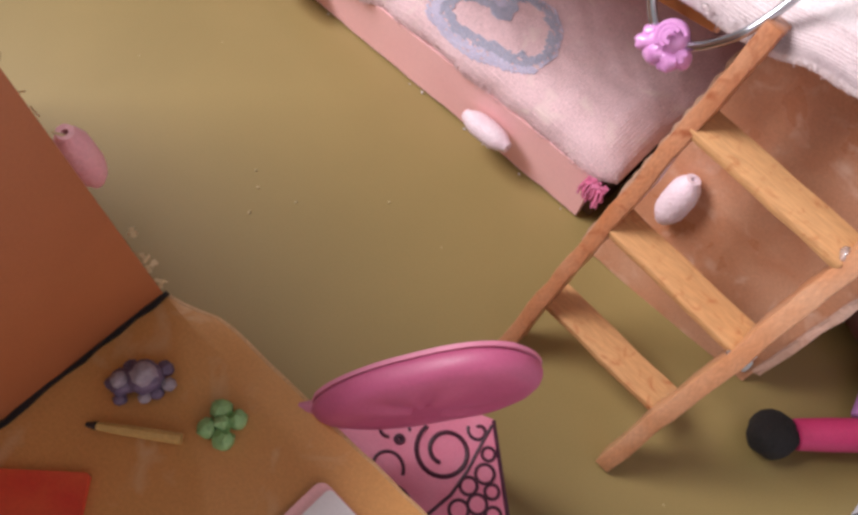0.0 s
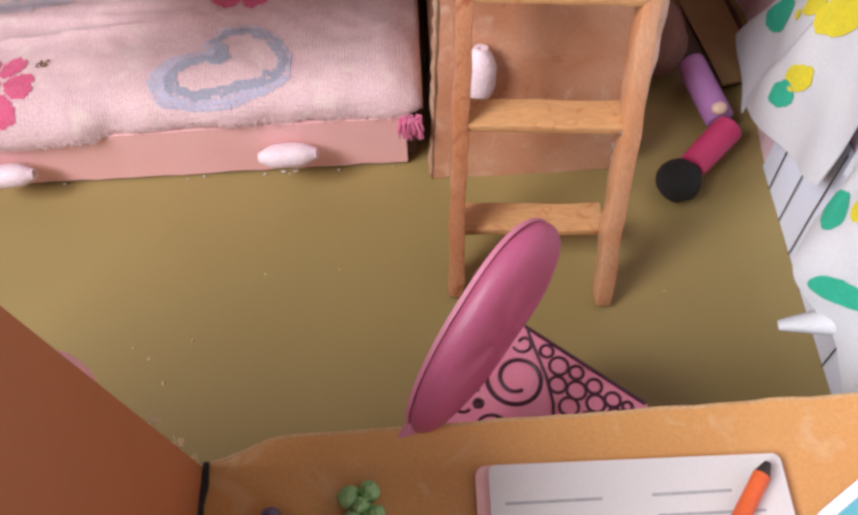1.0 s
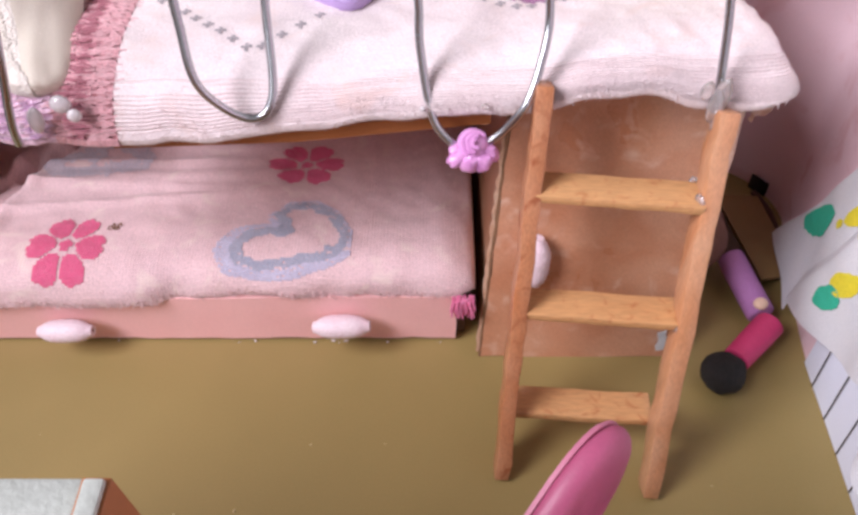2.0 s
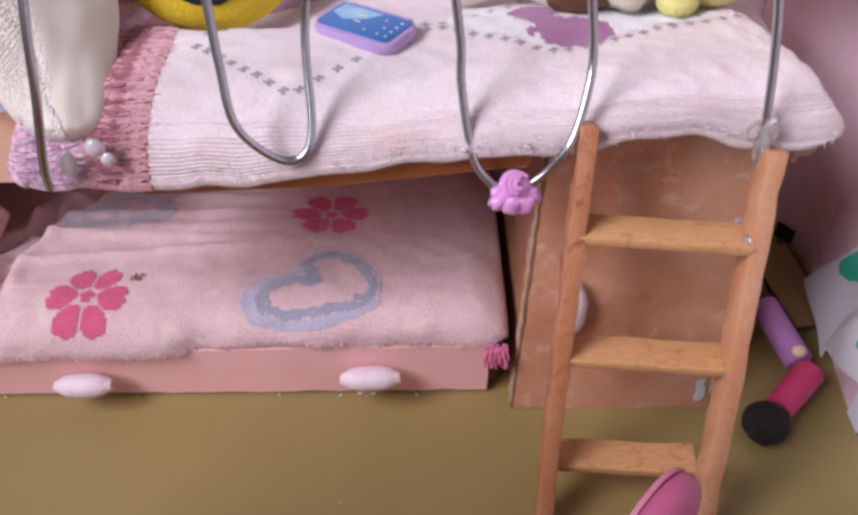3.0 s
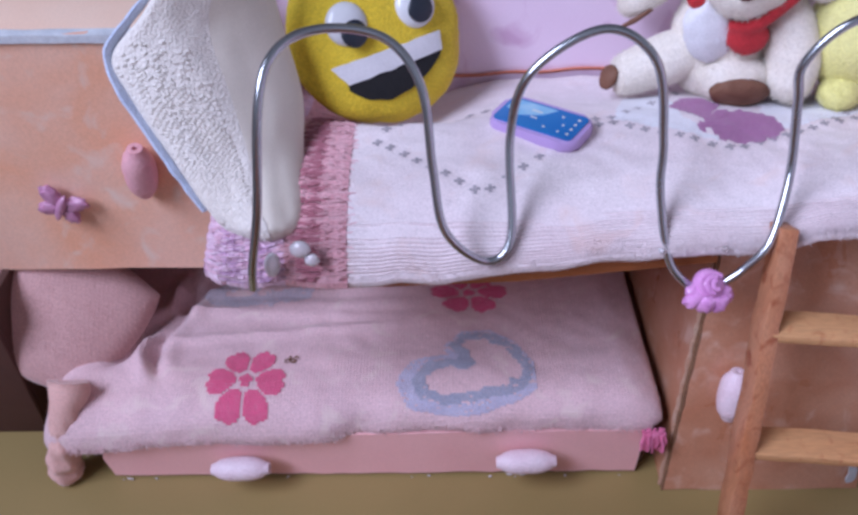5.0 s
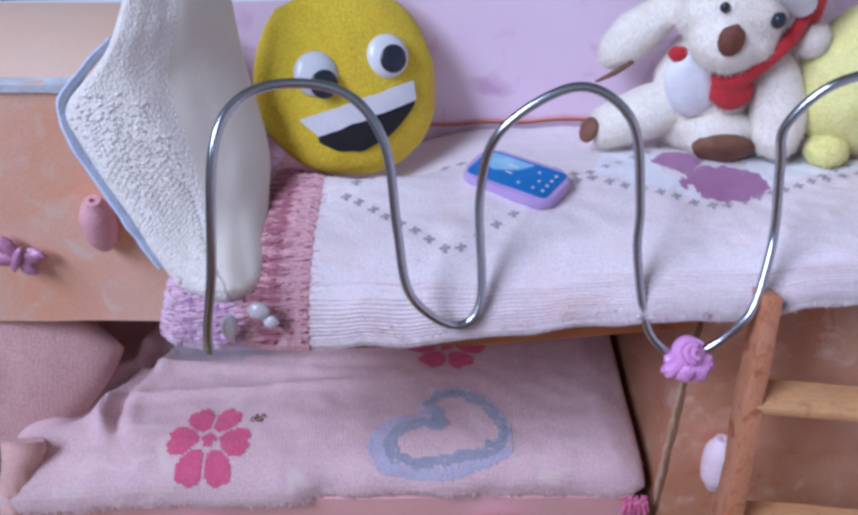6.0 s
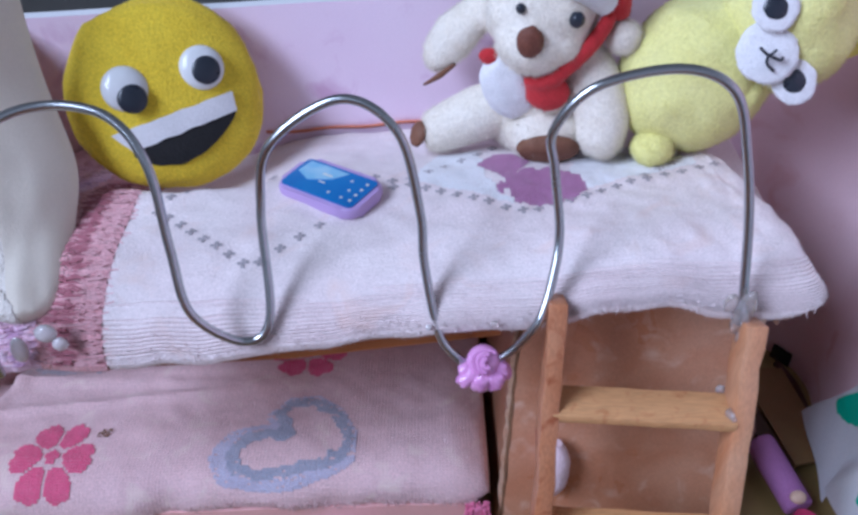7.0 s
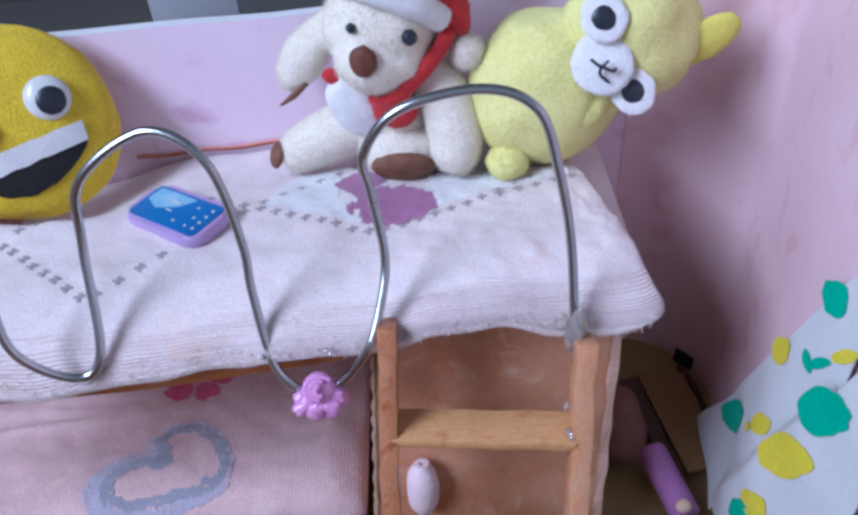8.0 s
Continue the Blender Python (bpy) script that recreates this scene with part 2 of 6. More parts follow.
M_YPRINT = paint("yellow_print", (0.72, 0.60, 0.02), (0.62, 0.56, 0.03), 0.8, 0.4, 0.1, 0.3)
M_MAGENTA = paint("magenta_foam", (0.62, 0.05, 0.17), (0.55, 0.04, 0.14), 0.55, 0.7, 0.06, 0.1)
M_POM = paint("black_foam", (0.012, 0.011, 0.011), (0.02, 0.018, 0.018), 0.85, 0.3, 0.3, 0.8, 0.06)
M_VIOLET = paint("violet_felt", (0.50, 0.23, 0.53), (0.44, 0.19, 0.46), 0.7, 0.8, 0.08, 0.2)
M_OLIVEPANEL = paint("olive_brown_panel", (0.25, 0.15, 0.055), (0.21, 0.125, 0.045), 0.6, 1.2, 0.05, 0.08)
M_CLAYP = paint("purple_clay", (0.10, 0.075, 0.13), (0.17, 0.13, 0.20), 0.45, 0.22, 0.14, 0.15)
M_CLAYL = paint("pale_grey_clay", (0.36, 0.33, 0.36), (0.24, 0.21, 0.25), 0.5, 0.2, 0.1, 0.15)
M_CLAYG = paint("mint_green_clay", (0.21, 0.43, 0.15), (0.28, 0.50, 0.21), 0.45, 0.25, 0.12, 0.15)
M_PENCIL = paint("ochre_pencil", (0.55, 0.37, 0.12), (0.48, 0.31, 0.09), 0.5, 0.5, 0.1, 0.1)
M_CRAYON = paint("orange_red_crayon", (0.70, 0.13, 0.03), (0.62, 0.10, 0.025), 0.5, 0.5, 0.08, 0.1)
M_LEAD = paint("dark_lead", (0.025, 0.02, 0.02), None, 0.5, 0.3)
M_TEAL = paint("teal_cover", (0.10, 0.38, 0.46), (0.14, 0.46, 0.54), 0.5, 0.6, 0.05, 0.05)
M_REDCARD = paint("red_cover", (0.55, 0.04, 0.02), (0.62, 0.09, 0.03), 0.5, 0.6, 0.05, 0.05)
M_LINE = paint("grey_ruled_line", (0.42, 0.42, 0.43), None, 0.6, 0.5)
M_ORLINE = paint("orange_crayon_mark", (0.66, 0.22, 0.12), None, 0.7, 0.4, 0.15, 0.2)
M_ROOM = paint("pale_plaster", (0.58, 0.57, 0.555), (0.54, 0.53, 0.515), 0.85, 40, 0.03, 0.1, 0.3)
M_GREYWALL = paint("grey_painted_wall", (0.30, 0.30, 0.29), (0.25, 0.25, 0.24), 0.8, 40, 0.03, 0.1, 0.3)
M_TABLE = paint("dark_grey_table", (0.16, 0.155, 0.15), (0.13, 0.125, 0.12), 0.5, 12, 0.05, 0.1, 0.2)
M_CTAPE = paint("dull_greenish_tape", (0.50, 0.53, 0.49), (0.42, 0.45, 0.41), 0.35, 0.8, 0.06, 0.2, 0.08)
M_POUCH = paint("reddish_brown_cloth", (0.24, 0.12, 0.09), (0.19, 0.09, 0.07), 0.8, 0.8, 0.12, 0.3, 0.06)
M_PLASTIC = paint("glossy_pinkish_plastic", (0.54, 0.31, 0.23), (0.60, 0.41, 0.33), 0.18, 0.7, 0.05, 0.5, 0.14, coat=0.8)
M_WAINS = paint("bluish_white_paper", (0.68, 0.72, 0.82), (0.64, 0.68, 0.79), 0.6, 1.5, 0.03, 0.06, 0.05)
M_CUFFP = paint("mauve_yarn", (0.50, 0.29, 0.47), (0.58, 0.38, 0.55), 0.95, 0.3, 0.2, 0.8, 0.04, sheen=0.3)
M_CUFFR = paint("pink_yarn", (0.72, 0.42, 0.52), (0.76, 0.54, 0.62), 0.95, 0.3, 0.2, 0.8, 0.04, sheen=0.3)
M_CUFFL = paint("pale_pink_yarn", (0.80, 0.64, 0.72), (0.76, 0.56, 0.68), 0.95, 0.3, 0.2, 0.8, 0.04, sheen=0.3)
# Maroon holds the shade of the groove between the rose ribs.
M_RIBD = paint("shaded_rib_yarn", (0.36, 0.12, 0.16), (0.44, 0.17, 0.21), 0.95, 0.3, 0.15, 0.5, 0.04, sheen=0.2)
M_RIBL = paint("rose_yarn", (0.80, 0.50, 0.53), (0.76, 0.43, 0.47), 0.95, 0.3, 0.15, 0.5, 0.04, sheen=0.3)
M_RAIL2 = paint("pale_glue_coated_stick", (0.50, 0.215, 0.092), (0.54, 0.29, 0.16), 0.35, 0.9, 0.12, 0.25, 0.06, coat=0.4, kind="upright_wood", mix=0.35)
M_CARTON = paint("pale_grey_carton", (0.42, 0.43, 0.46), (0.38, 0.39, 0.43), 0.6, 2.0, 0.04, 0.05)
M_WORN = paint("pale_worn_wood", (0.58, 0.38, 0.20), (0.52, 0.30, 0.12), 0.6, 0.8, 0.15, 0.3, 0.05)
M_KNOB = paint("mauve_moulded_bead", (0.58, 0.30, 0.44), (0.46, 0.20, 0.34), 0.35, 0.12, 0.1, 0.3, 0.05, coat=0.2)
M_FADED = paint("faded_blue_stitch", (0.50, 0.46, 0.54), (0.58, 0.50, 0.55), 0.95, 0.5, 0.2, 0.8, 0.05, sheen=0.3)
M_BEIGE = paint("tan_card", (0.56, 0.46, 0.25), (0.50, 0.40, 0.21), 0.5, 2.0, 0.04, 0.05)


# ---------------------------------------------------------------- builders
def part(name, bm, material, parent=None, label="", smooth=True, angle=40):
    """Link a bmesh, drawn in centimetres, as one mesh object under a thing or part."""
    bmesh.ops.scale(bm, vec=(U, U, U), verts=bm.verts)
    me = bpy.data.meshes.new(name)
    bm.normal_update()
    for e in bm.edges:
        if len(e.link_faces) == 2 and e.calc_face_angle(0) > radians(angle):
            e.smooth = False
    for f in bm.faces:
        f.smooth = smooth
    bm.to_mesh(me)
    bm.free()
    for m in material if isinstance(material, (list, tuple)) else (material,):
        me.materials.append(m)
    ob = new(name, me)
    if parent is not None:
        ob.parent = parent
        ob.matrix_parent_inverse = parent_place(parent).inverted()
    if label:
        ob["label"] = label
    return ob


def parent_place(ob):
    m = Matrix.Identity(4)
    chain = []
    while ob is not None:
        chain.append(ob)
        ob = ob.parent
    for o in reversed(chain):
        m = m @ o.matrix_parent_inverse @ o.matrix_basis
    return m


def thing(name, base, label, category, group="", kind=""):
    ob = new(name)
    ob.empty_display_size = 0.01
    ob.location = Vector(base) * U
    return tagged(ob, label, category, group, kind)


def box(x0, x1, y0, y1, z0, z1, bevel=0.04, m=None, bm=None, cuts=0):
    own = bm is None
    bm = bm or bmesh.new()
    r = bmesh.ops.create_cube(bm, size=1.0)
    vs = r["verts"]
    for v in vs:
        v.co = Vector((x0 + (v.co.x + 0.5) * (x1 - x0), y0 + (v.co.y + 0.5) * (y1 - y0), z0 + (v.co.z + 0.5) * (z1 - z0)))
    if bevel:
        es = list({e for v in vs for e in v.link_edges})
        r = bmesh.ops.bevel(bm, geom=es, offset=bevel, segments=2, affect="EDGES", profile=0.5)
        vs = list({v for f in r["faces"] for v in f.verts} | {v for v in vs if v.is_valid})
    if m is not None:
        bmesh.ops.transform(bm, matrix=m, verts=bm.verts if own else vs)
    return bm


def prism(outline, h, m=None, bm=None, bevel=0.0, mat=0):
    """A flat sheet: outline in x, y, thick from 0 to h along z, then laid by m."""
    bm = bm or bmesh.new()
    lo = [bm.verts.new((x, y, 0)) for x, y in outline]
    hi = [bm.verts.new((x, y, h)) for x, y in outline]
    faces = [bm.faces.new(hi), bm.faces.new(lo[::-1])]
    for i in range(len(outline)):
        j = (i + 1) % len(outline)
        faces.append(bm.faces.new((lo[i], lo[j], hi[j], hi[i])))
    for f in faces:
        f.material_index = mat
    vs = lo + hi
    if bevel:
        es = [e for f in faces[:2] for e in f.edges]
        r = bmesh.ops.bevel(bm, geom=es, offset=bevel, segments=2, affect="EDGES", profile=0.5)
        vs = list({v for f in r["faces"] for v in f.verts} | {v for v in vs if v.is_valid})
    if m is not None:
        bmesh.ops.transform(bm, matrix=m, verts=vs)
    return bm


def ragged(x0, x1, y0, y1, step=0.5, rough=0.06, seed=0):
    """A rectangle with hand-cut, uneven edges."""
    rnd = random.Random(seed)
    pts = []
    for (ax, ay), (bx, by) in (((x0, y0), (x1, y0)), ((x1, y0), (x1, y1)), ((x1, y1), (x0, y1)), ((x0, y1), (x0, y0))):
        n = max(1, int(max(abs(bx - ax), abs(by - ay)) / step))
        for i in range(n):
            t = i / n
            j = rough if i else 0
            pts.append((ax + (bx - ax) * t + rnd.uniform(-j, j), ay + (by - ay) * t + rnd.uniform(-j, j)))
    return pts


def ball(c, r, m=None, bm=None, seg=24, rings=16, mat=0, wob=0.0, seed=0.0):
    """An ellipsoid with radii r, turned by m about its centre; wob makes it uneven."""
    bm = bm or bmesh.new()
    vs = bmesh.ops.create_uvsphere(bm, u_segments=seg, v_segments=rings, radius=1.0)["verts"]
    r = (r, r, r) if isinstance(r, (int, float)) else r
    for v in vs:
        k = 1 + wob * noise.noise(v.co * 2.2 + Vector((seed, seed * 0.7, 1.3))) + wob * 0.35 * noise.noise(v.co * 6.0 + Vector((1.1, seed, 4.0)))
        p = Vector((v.co.x * r[0], v.co.y * r[1], v.co.z * r[2])) * k
        v.co = (m @ p if m is not None else p) + Vector(c)
    for f in {f for v in vs for f in v.link_faces}:
        f.material_index = mat
    return bm


def rot(rx=0, ry=0, rz=0):
    return Euler([radians(a) for a in (rx, ry, rz)]).to_matrix()


def facing(normal, up=(0, 0, 1)):
    """A turn whose z is normal and whose y is as near up as can be."""
    z = Vector(normal).normalized()
    x = Vector(up).cross(z).normalized()
    return Matrix((x, z.cross(x), z)).transposed()


def spline(pts, n=10):
    """Catmull-Rom through the points."""
    pts = [Vector(p) for p in pts]
    out = []
    for i in range(len(pts) - 1):
        p0, p1, p2, p3 = pts[max(i - 1, 0)], pts[i], pts[i + 1], pts[min(i + 2, len(pts) - 1)]
        for k in range(n):
            t = k / n
            out.append(0.5 * (2 * p1 + (p2 - p0) * t + (2 * p0 - 5 * p1 + 4 * p2 - p3) * t * t + (3 * p1 - p0 - 3 * p2 + p3) * t ** 3))
    out.append(pts[-1])
    return out


def tube(pts, radius, seg=8, bm=None, flat=1.0, mat=0):
    """A round rod along points; radius may be a number or one for each point."""
    bm = bm or bmesh.new()
    pts = [Vector(p) for p in pts]
    rs = radius if isinstance(radius, (list, tuple)) else [radius] * len(pts)
    prev, rings = None, []
    for i, p in enumerate(pts):
        d = (pts[min(i + 1, len(pts) - 1)] - pts[max(i - 1, 0)]).normalized()
        if prev is None:
            a = d.orthogonal().normalized()
        else:
            a = (prev - d * prev.dot(d)).normalized()
        prev = a
        b = d.cross(a)
        rings.append([bm.verts.new(p + (a * math.cos(w) * flat + b * math.sin(w)) * rs[i]) for w in (2 * math.pi * k / seg for k in range(seg))])
    fs = []
    for r0, r1 in zip(rings, rings[1:]):
        for k in range(seg):
            fs.append(bm.faces.new((r0[k], r0[(k + 1) % seg], r1[(k + 1) % seg], r1[k])))
    fs += [bm.faces.new(rings[0][::-1]), bm.faces.new(rings[-1])]
    for f in fs:
        f.material_index = mat
    return bm


def sheet(fn, nu, nv, bm=None, thick=0.0, closed=False):
    """A surface fn(u, v) over 0..1, optionally given thickness."""
    bm = bm or bmesh.new()
    grid = [[bm.verts.new(fn(i / nu, j / nv)) for j in range(nv + 1)] for i in range(nu + 1)]
    fs = [bm.faces.new((grid[i][j], grid[i + 1][j], grid[i + 1][j + 1], grid[i][j + 1])) for i in range(nu) for j in range(nv)]
    if thick:
        bm.normal_update()
        bmesh.ops.solidify(bm, geom=fs, thickness=thick)
    return bm


def loft(xs, loop):
    """A closed body from cross-sections loop(x), with capped ends."""
    bm = bmesh.new()
    rings = [[bm.verts.new(p) for p in loop(x)] for x in xs]
    n = len(rings[0])
    for a, b in zip(rings, rings[1:]):
        for k in range(n):
            bm.faces.new((a[k], a[(k + 1) % n], b[(k + 1) % n], b[k]))
    bm.faces.new(rings[0][::-1]), bm.faces.new(rings[-1])
    bmesh.ops.recalc_face_normals(bm, faces=bm.faces)
    return bm


def ease(a, b, n, left=True, right=True):
    """n + 1 places from a to b, crowded towards the rounded ends."""
    out = []
    for i in range(n + 1):
        t = i / n
        if left and right:
            t = 0.5 - 0.5 * math.cos(math.pi * t)
        elif right:
            t = math.sin(math.pi * t / 2)
        elif left:
            t = 1 - math.cos(math.pi * t / 2)
        out.append(a + (b - a) * t)
    return out


def bulge(t, p=2.4):
    """1 falling to 0 as t goes from 0 to 1, like the shoulder of a cushion."""
    t = min(max(t, 0.0), 1.0)
    return (1 - t ** p) ** (1 / p)


def stitches(test, x0, x1, y0, y1, height, cell=(0.078, 0.064), lift=0.02, seed=0, place=None, gaps=0.0):
    """Knitted-in pattern: one small proud stitch for each cell that the test accepts."""
    bm = bmesh.new()
    rnd = random.Random(seed)
    cx, cy = cell
    for i in range(int((x1 - x0) / cx)):
        for j in range(int((y1 - y0) / cy)):
            x, y = x0 + (i + 0.5) * cx, y0 + (j + 0.5) * cy
            if not test(x, y) or rnd.random() < gaps:
                continue
            a, b = cx * 0.5 * rnd.uniform(0.95, 1.1), cy * 0.5 * rnd.uniform(0.95, 1.1)
            put = place or (lambda p, q, up: Vector((p, q, height(p, q) + up)))
            vs = [bm.verts.new(put(x + dx * a, y + dy * b, lift)) for dx, dy in ((-1, -0.7), (0, -1.1), (1, -0.7), (1, 0.9), (0, 0.7), (-1, 0.9))]
            top = bm.verts.new(put(x, y, lift + 0.015))
            for k in range(6):
                bm.faces.new((vs[k], vs[(k + 1) % 6], top))
    return bm


def fuzz(objs, count, length, width, material, parent, seed=1, lean=0.5, keep=None, name="fluff", droop=0.0):
    """Short fibres standing on the faces of objs, as one mesh of thin blades; keep(point, normal) chooses where."""
    rng = np.random.default_rng(seed)
    tri, nor = [], []
    for ob in objs:
        me = ob.data
        me.calc_loop_triangles()
        co = np.empty(len(me.vertices) * 3)
        me.vertices.foreach_get("co", co)
        co = co.reshape(-1, 3) / U
        idx = np.empty(len(me.loop_triangles) * 3, dtype=np.int32)
        me.loop_triangles.foreach_get("vertices", idx)
        t = co[idx.reshape(-1, 3)]
        n = np.cross(t[:, 1] - t[:, 0], t[:, 2] - t[:, 0])
        tri.append(t)
        nor.append(n)
    tri, nor = np.concatenate(tri), np.concatenate(nor)
    area = np.linalg.norm(nor, axis=1)
    nor = nor / np.maximum(area, 1e-9)[:, None]
    w = area * (keep(tri.mean(axis=1), nor) if keep else 1.0)
    pick = rng.choice(len(tri), count, p=w / w.sum())
    a, b = rng.random(count), rng.random(count)
    flip = a + b > 1
    a[flip], b[flip] = 1 - a[flip], 1 - b[flip]
    t, n = tri[pick], nor[pick]
    base = t[:, 0] + (t[:, 1] - t[:, 0]) * a[:, None] + (t[:, 2] - t[:, 0]) * b[:, None]
    rand = rng.normal(size=(count, 3))
    d = n * (1 - lean) + lean * rand / np.linalg.norm(rand, axis=1)[:, None] + np.array((0, 0, -droop))
    side = np.cross(d, n + 0.35 * rng.normal(size=(count, 3)))
    side /= np.maximum(np.linalg.norm(side, axis=1), 1e-9)[:, None]
    long_ = length * rng.uniform(0.5, 1.3, count)[:, None]
    base = base - n * 0.02
    v = np.stack((base + side * width / 2, base - side * width / 2, base + d * long_), axis=1).reshape(-1, 3) * U
    me = bpy.data.meshes.new(name)
    me.from_pydata(v.tolist(), [], np.arange(count * 3).reshape(-1, 3).tolist())
    me.materials.append(material)
    ob = new(name, me)
    ob.parent = parent
    ob.matrix_parent_inverse = parent_place(parent).inverted()
    return tagged(ob, kind="stuff")


def smooth01(t):
    t = min(max(t, 0.0), 1.0)
    return t * t * (3 - 2 * t)


# ---------------------------------------------------------------- household room round the model
def build_household():
    t = tagged(part("table_top", box(-60, 60, -60, 45, -3.4, -0.4, 0.3), M_TABLE), "dark grey table under the cardboard doll room", "table", kind="structure")
    room = [("wall_north", box(-68, 120, 90, 92, -75, 265, 0), M_GREYWALL), ("wall_east", box(120, 122, -157, 90, -75, 265, 0), M_ROOM),
            ("floor_household", box(-68, 122, -157, 92, -77, -75, 0), M_TABLE),
            ("ceiling", box(-68, 122, -157, 92, 265, 267, 0), M_ROOM)]
    for name, bm, m in room:
        tagged(part(name, bm, m), "plain painted wall of the household room" if "wall" in name else "plain surface of the household room", name.split("_")[0], kind="structure")
    bm = bmesh.new()
    for b in ((-68, -66, -155, -78, -75, 265), (-68, -66, -10, 90, -75, 265), (-68, -66, -78, -10, -75, 52), (-68, -66, -78, -10, 120, 265)):
        box(*b, bevel=0, bm=bm)
    tagged(part("wall_west", bm, M_ROOM), "plain household wall with a square window opening", "wall", kind="structure")
    tagged(part("wall_south", box(-66, 120, -157, -155, -75, 265, 0), M_ROOM), "plain painted wall of the household room", "wall", kind="structure")
    unit = thing("carton", (-4.4, 14.5, -0.4), "pale grey carton standing on the table behind the doll room", "carton")
    part("body", box(-6.0, -2.95, 14, 17, -0.39, 13.2, 0.1), M_CARTON, unit)
    part("flap", box(-5.9, -3.05, 13.85, 13.98, 9.5, 13.1, 0.03), M_CARTON, unit)


build_household()


# ---------------------------------------------------------------- doll room: floor and walls
def build_shell():
    fl = part("floor", prism(ragged(-24, 12.4, -20, 8.64, 1.2, 0.004, 3), 0.3, pose(0, 0, -0.3)), M_FLOOR, smooth=False)
    tagged(fl, "glossy olive-brown craft sheet floor with specks of glue", "floor", kind="structure")
    # back wall
    top = [(x, 12.75 + 0.02 * (x + 8) + 0.05 * noise.noise(Vector((x * 0.4, 0, 0)))) for x in np.linspace(12.0, -23, 36)]
    bm = prism([(-23, 0), (12.0, 0)] + top, 0.35, pose(0, 8.65, 0, 90))
    for f in bm.faces:
        if f.calc_center_median().z > 12.4:
            f.material_index = 1
    tagged(part("wall_back", bm, (M_WALL, M_WHITE), smooth=False), "lilac-pink painted cardboard wall with a white cut top edge", "wall", kind="structure")
    # right wall, bent towards its far end
    def wall_x(y):
        return 10.55 + 1.2 * smooth01((y + 1.5) / 9.5) + 0.1 * smooth01((y + 8) / 7)
    def along(u):
        """The bent card: straight, then round the far corner."""
        if u < 0.7:
            y = -20 + 25.3 * u / 0.7
            return wall_x(y), y
        a = (u - 0.7) / 0.3 * math.pi / 2
        return wall_x(5.3) - 3.0 + 3.0 * math.cos(a), 5.3 + 2.97 * math.sin(a)
    bm = sheet(lambda u, v: Vector((*along(u), 18 * v)), 90, 4, thick=-0.3)
    tagged(part("wall_right", bm, M_WALLR), "rose-pink painted bent cardboard side wall", "wall", kind="structure")
    wains = thing("wainscot", (10.5, -8, 0), "white paper wainscot with hand-drawn black plank lines on the pink wall", "wainscot", kind="structure")
    bm = sheet(lambda u, v: Vector((wall_x(-12 + 11.2 * u) - 0.05 - 0.1 * v * noise.noise(Vector((u * 5, v, 0))), -12 + 11.2 * u, 0.02 + 4.4 * v)), 40, 6, thick=0.03)
    part("paper", bm, M_WAINS, wains)
    for k in range(10):
        y = -1.6 - 1.12 * k
        x = wall_x(y) - 0.14
        part("plank_line", tube([(x, y - 0.1, 0.1), (x - 0.0, y, 2.0), (x, y + 0.05, 4.3)], 0.021, 5, flat=0.6), M_LEAD, wains)
    return wall_x


wall_x = build_shell()


# ---------------------------------------------------------------- lower bed
def low_top(x, y):
    """Height of the lower blanket."""
    z = 2.75 + 0.35 * math.exp(-((y - 1.2) / 1.6) ** 2) - 0.05 * max(y - 4, 0)
    z += 0.10 * noise.noise(Vector((x * 0.5, y * 0.6, 0))) + 0.04 * noise.noise(Vector((x * 1.7, y * 2.1, 4)))
    z += 0.14 * math.exp(-((y - 4.6 - 0.05 * (x + 9)) / 0.35) ** 2) * smooth01((-4.5 - x) / 4)
    for yc, sl, w, h in ((3.5, 0.10, 0.16, 0.13), (5.3, 0.02, 0.2, 0.16), (6.2, -0.04, 0.16, 0.12), (4.1, -0.05, 0.13, 0.09)):
        z += h * math.exp(-((y - yc - sl * (x + 9)) / w) ** 2) * smooth01((-5.5 - x) / 3) * smooth01((x + 15.5) / 2)
    # deep fold beside the pillow, and the gap where the pillow presses down
    xv = -14.42 + 0.5 * smooth01((y - 3.0) / 1.4) + 0.32 * smooth01((2.4 - y) / 1.2)
    deep = smooth01((y - 0.9) / 1.3) * smooth01((6.4 - y) / 1.2)
    z += deep * (0.30 * math.exp(-((x - xv + 0.42) / 0.24) ** 2) + 0.12 * math.exp(-((x - xv - 0.4) / 0.3) ** 2) - 0.24 * math.exp(-((x - xv) / 0.17) ** 2))
    z -= 0.5 * math.exp(-((x + 14.5 + 0.66 * (4 - y)) / 0.3) ** 2) * smooth01((y - 1.7) / 1.0)
    z -= 0.35 * smooth01((-13.0 - x) / 3) * smooth01((3 - y) / 3) + 0.15 * smooth01((x + 0.6) / 1.0)
    return z


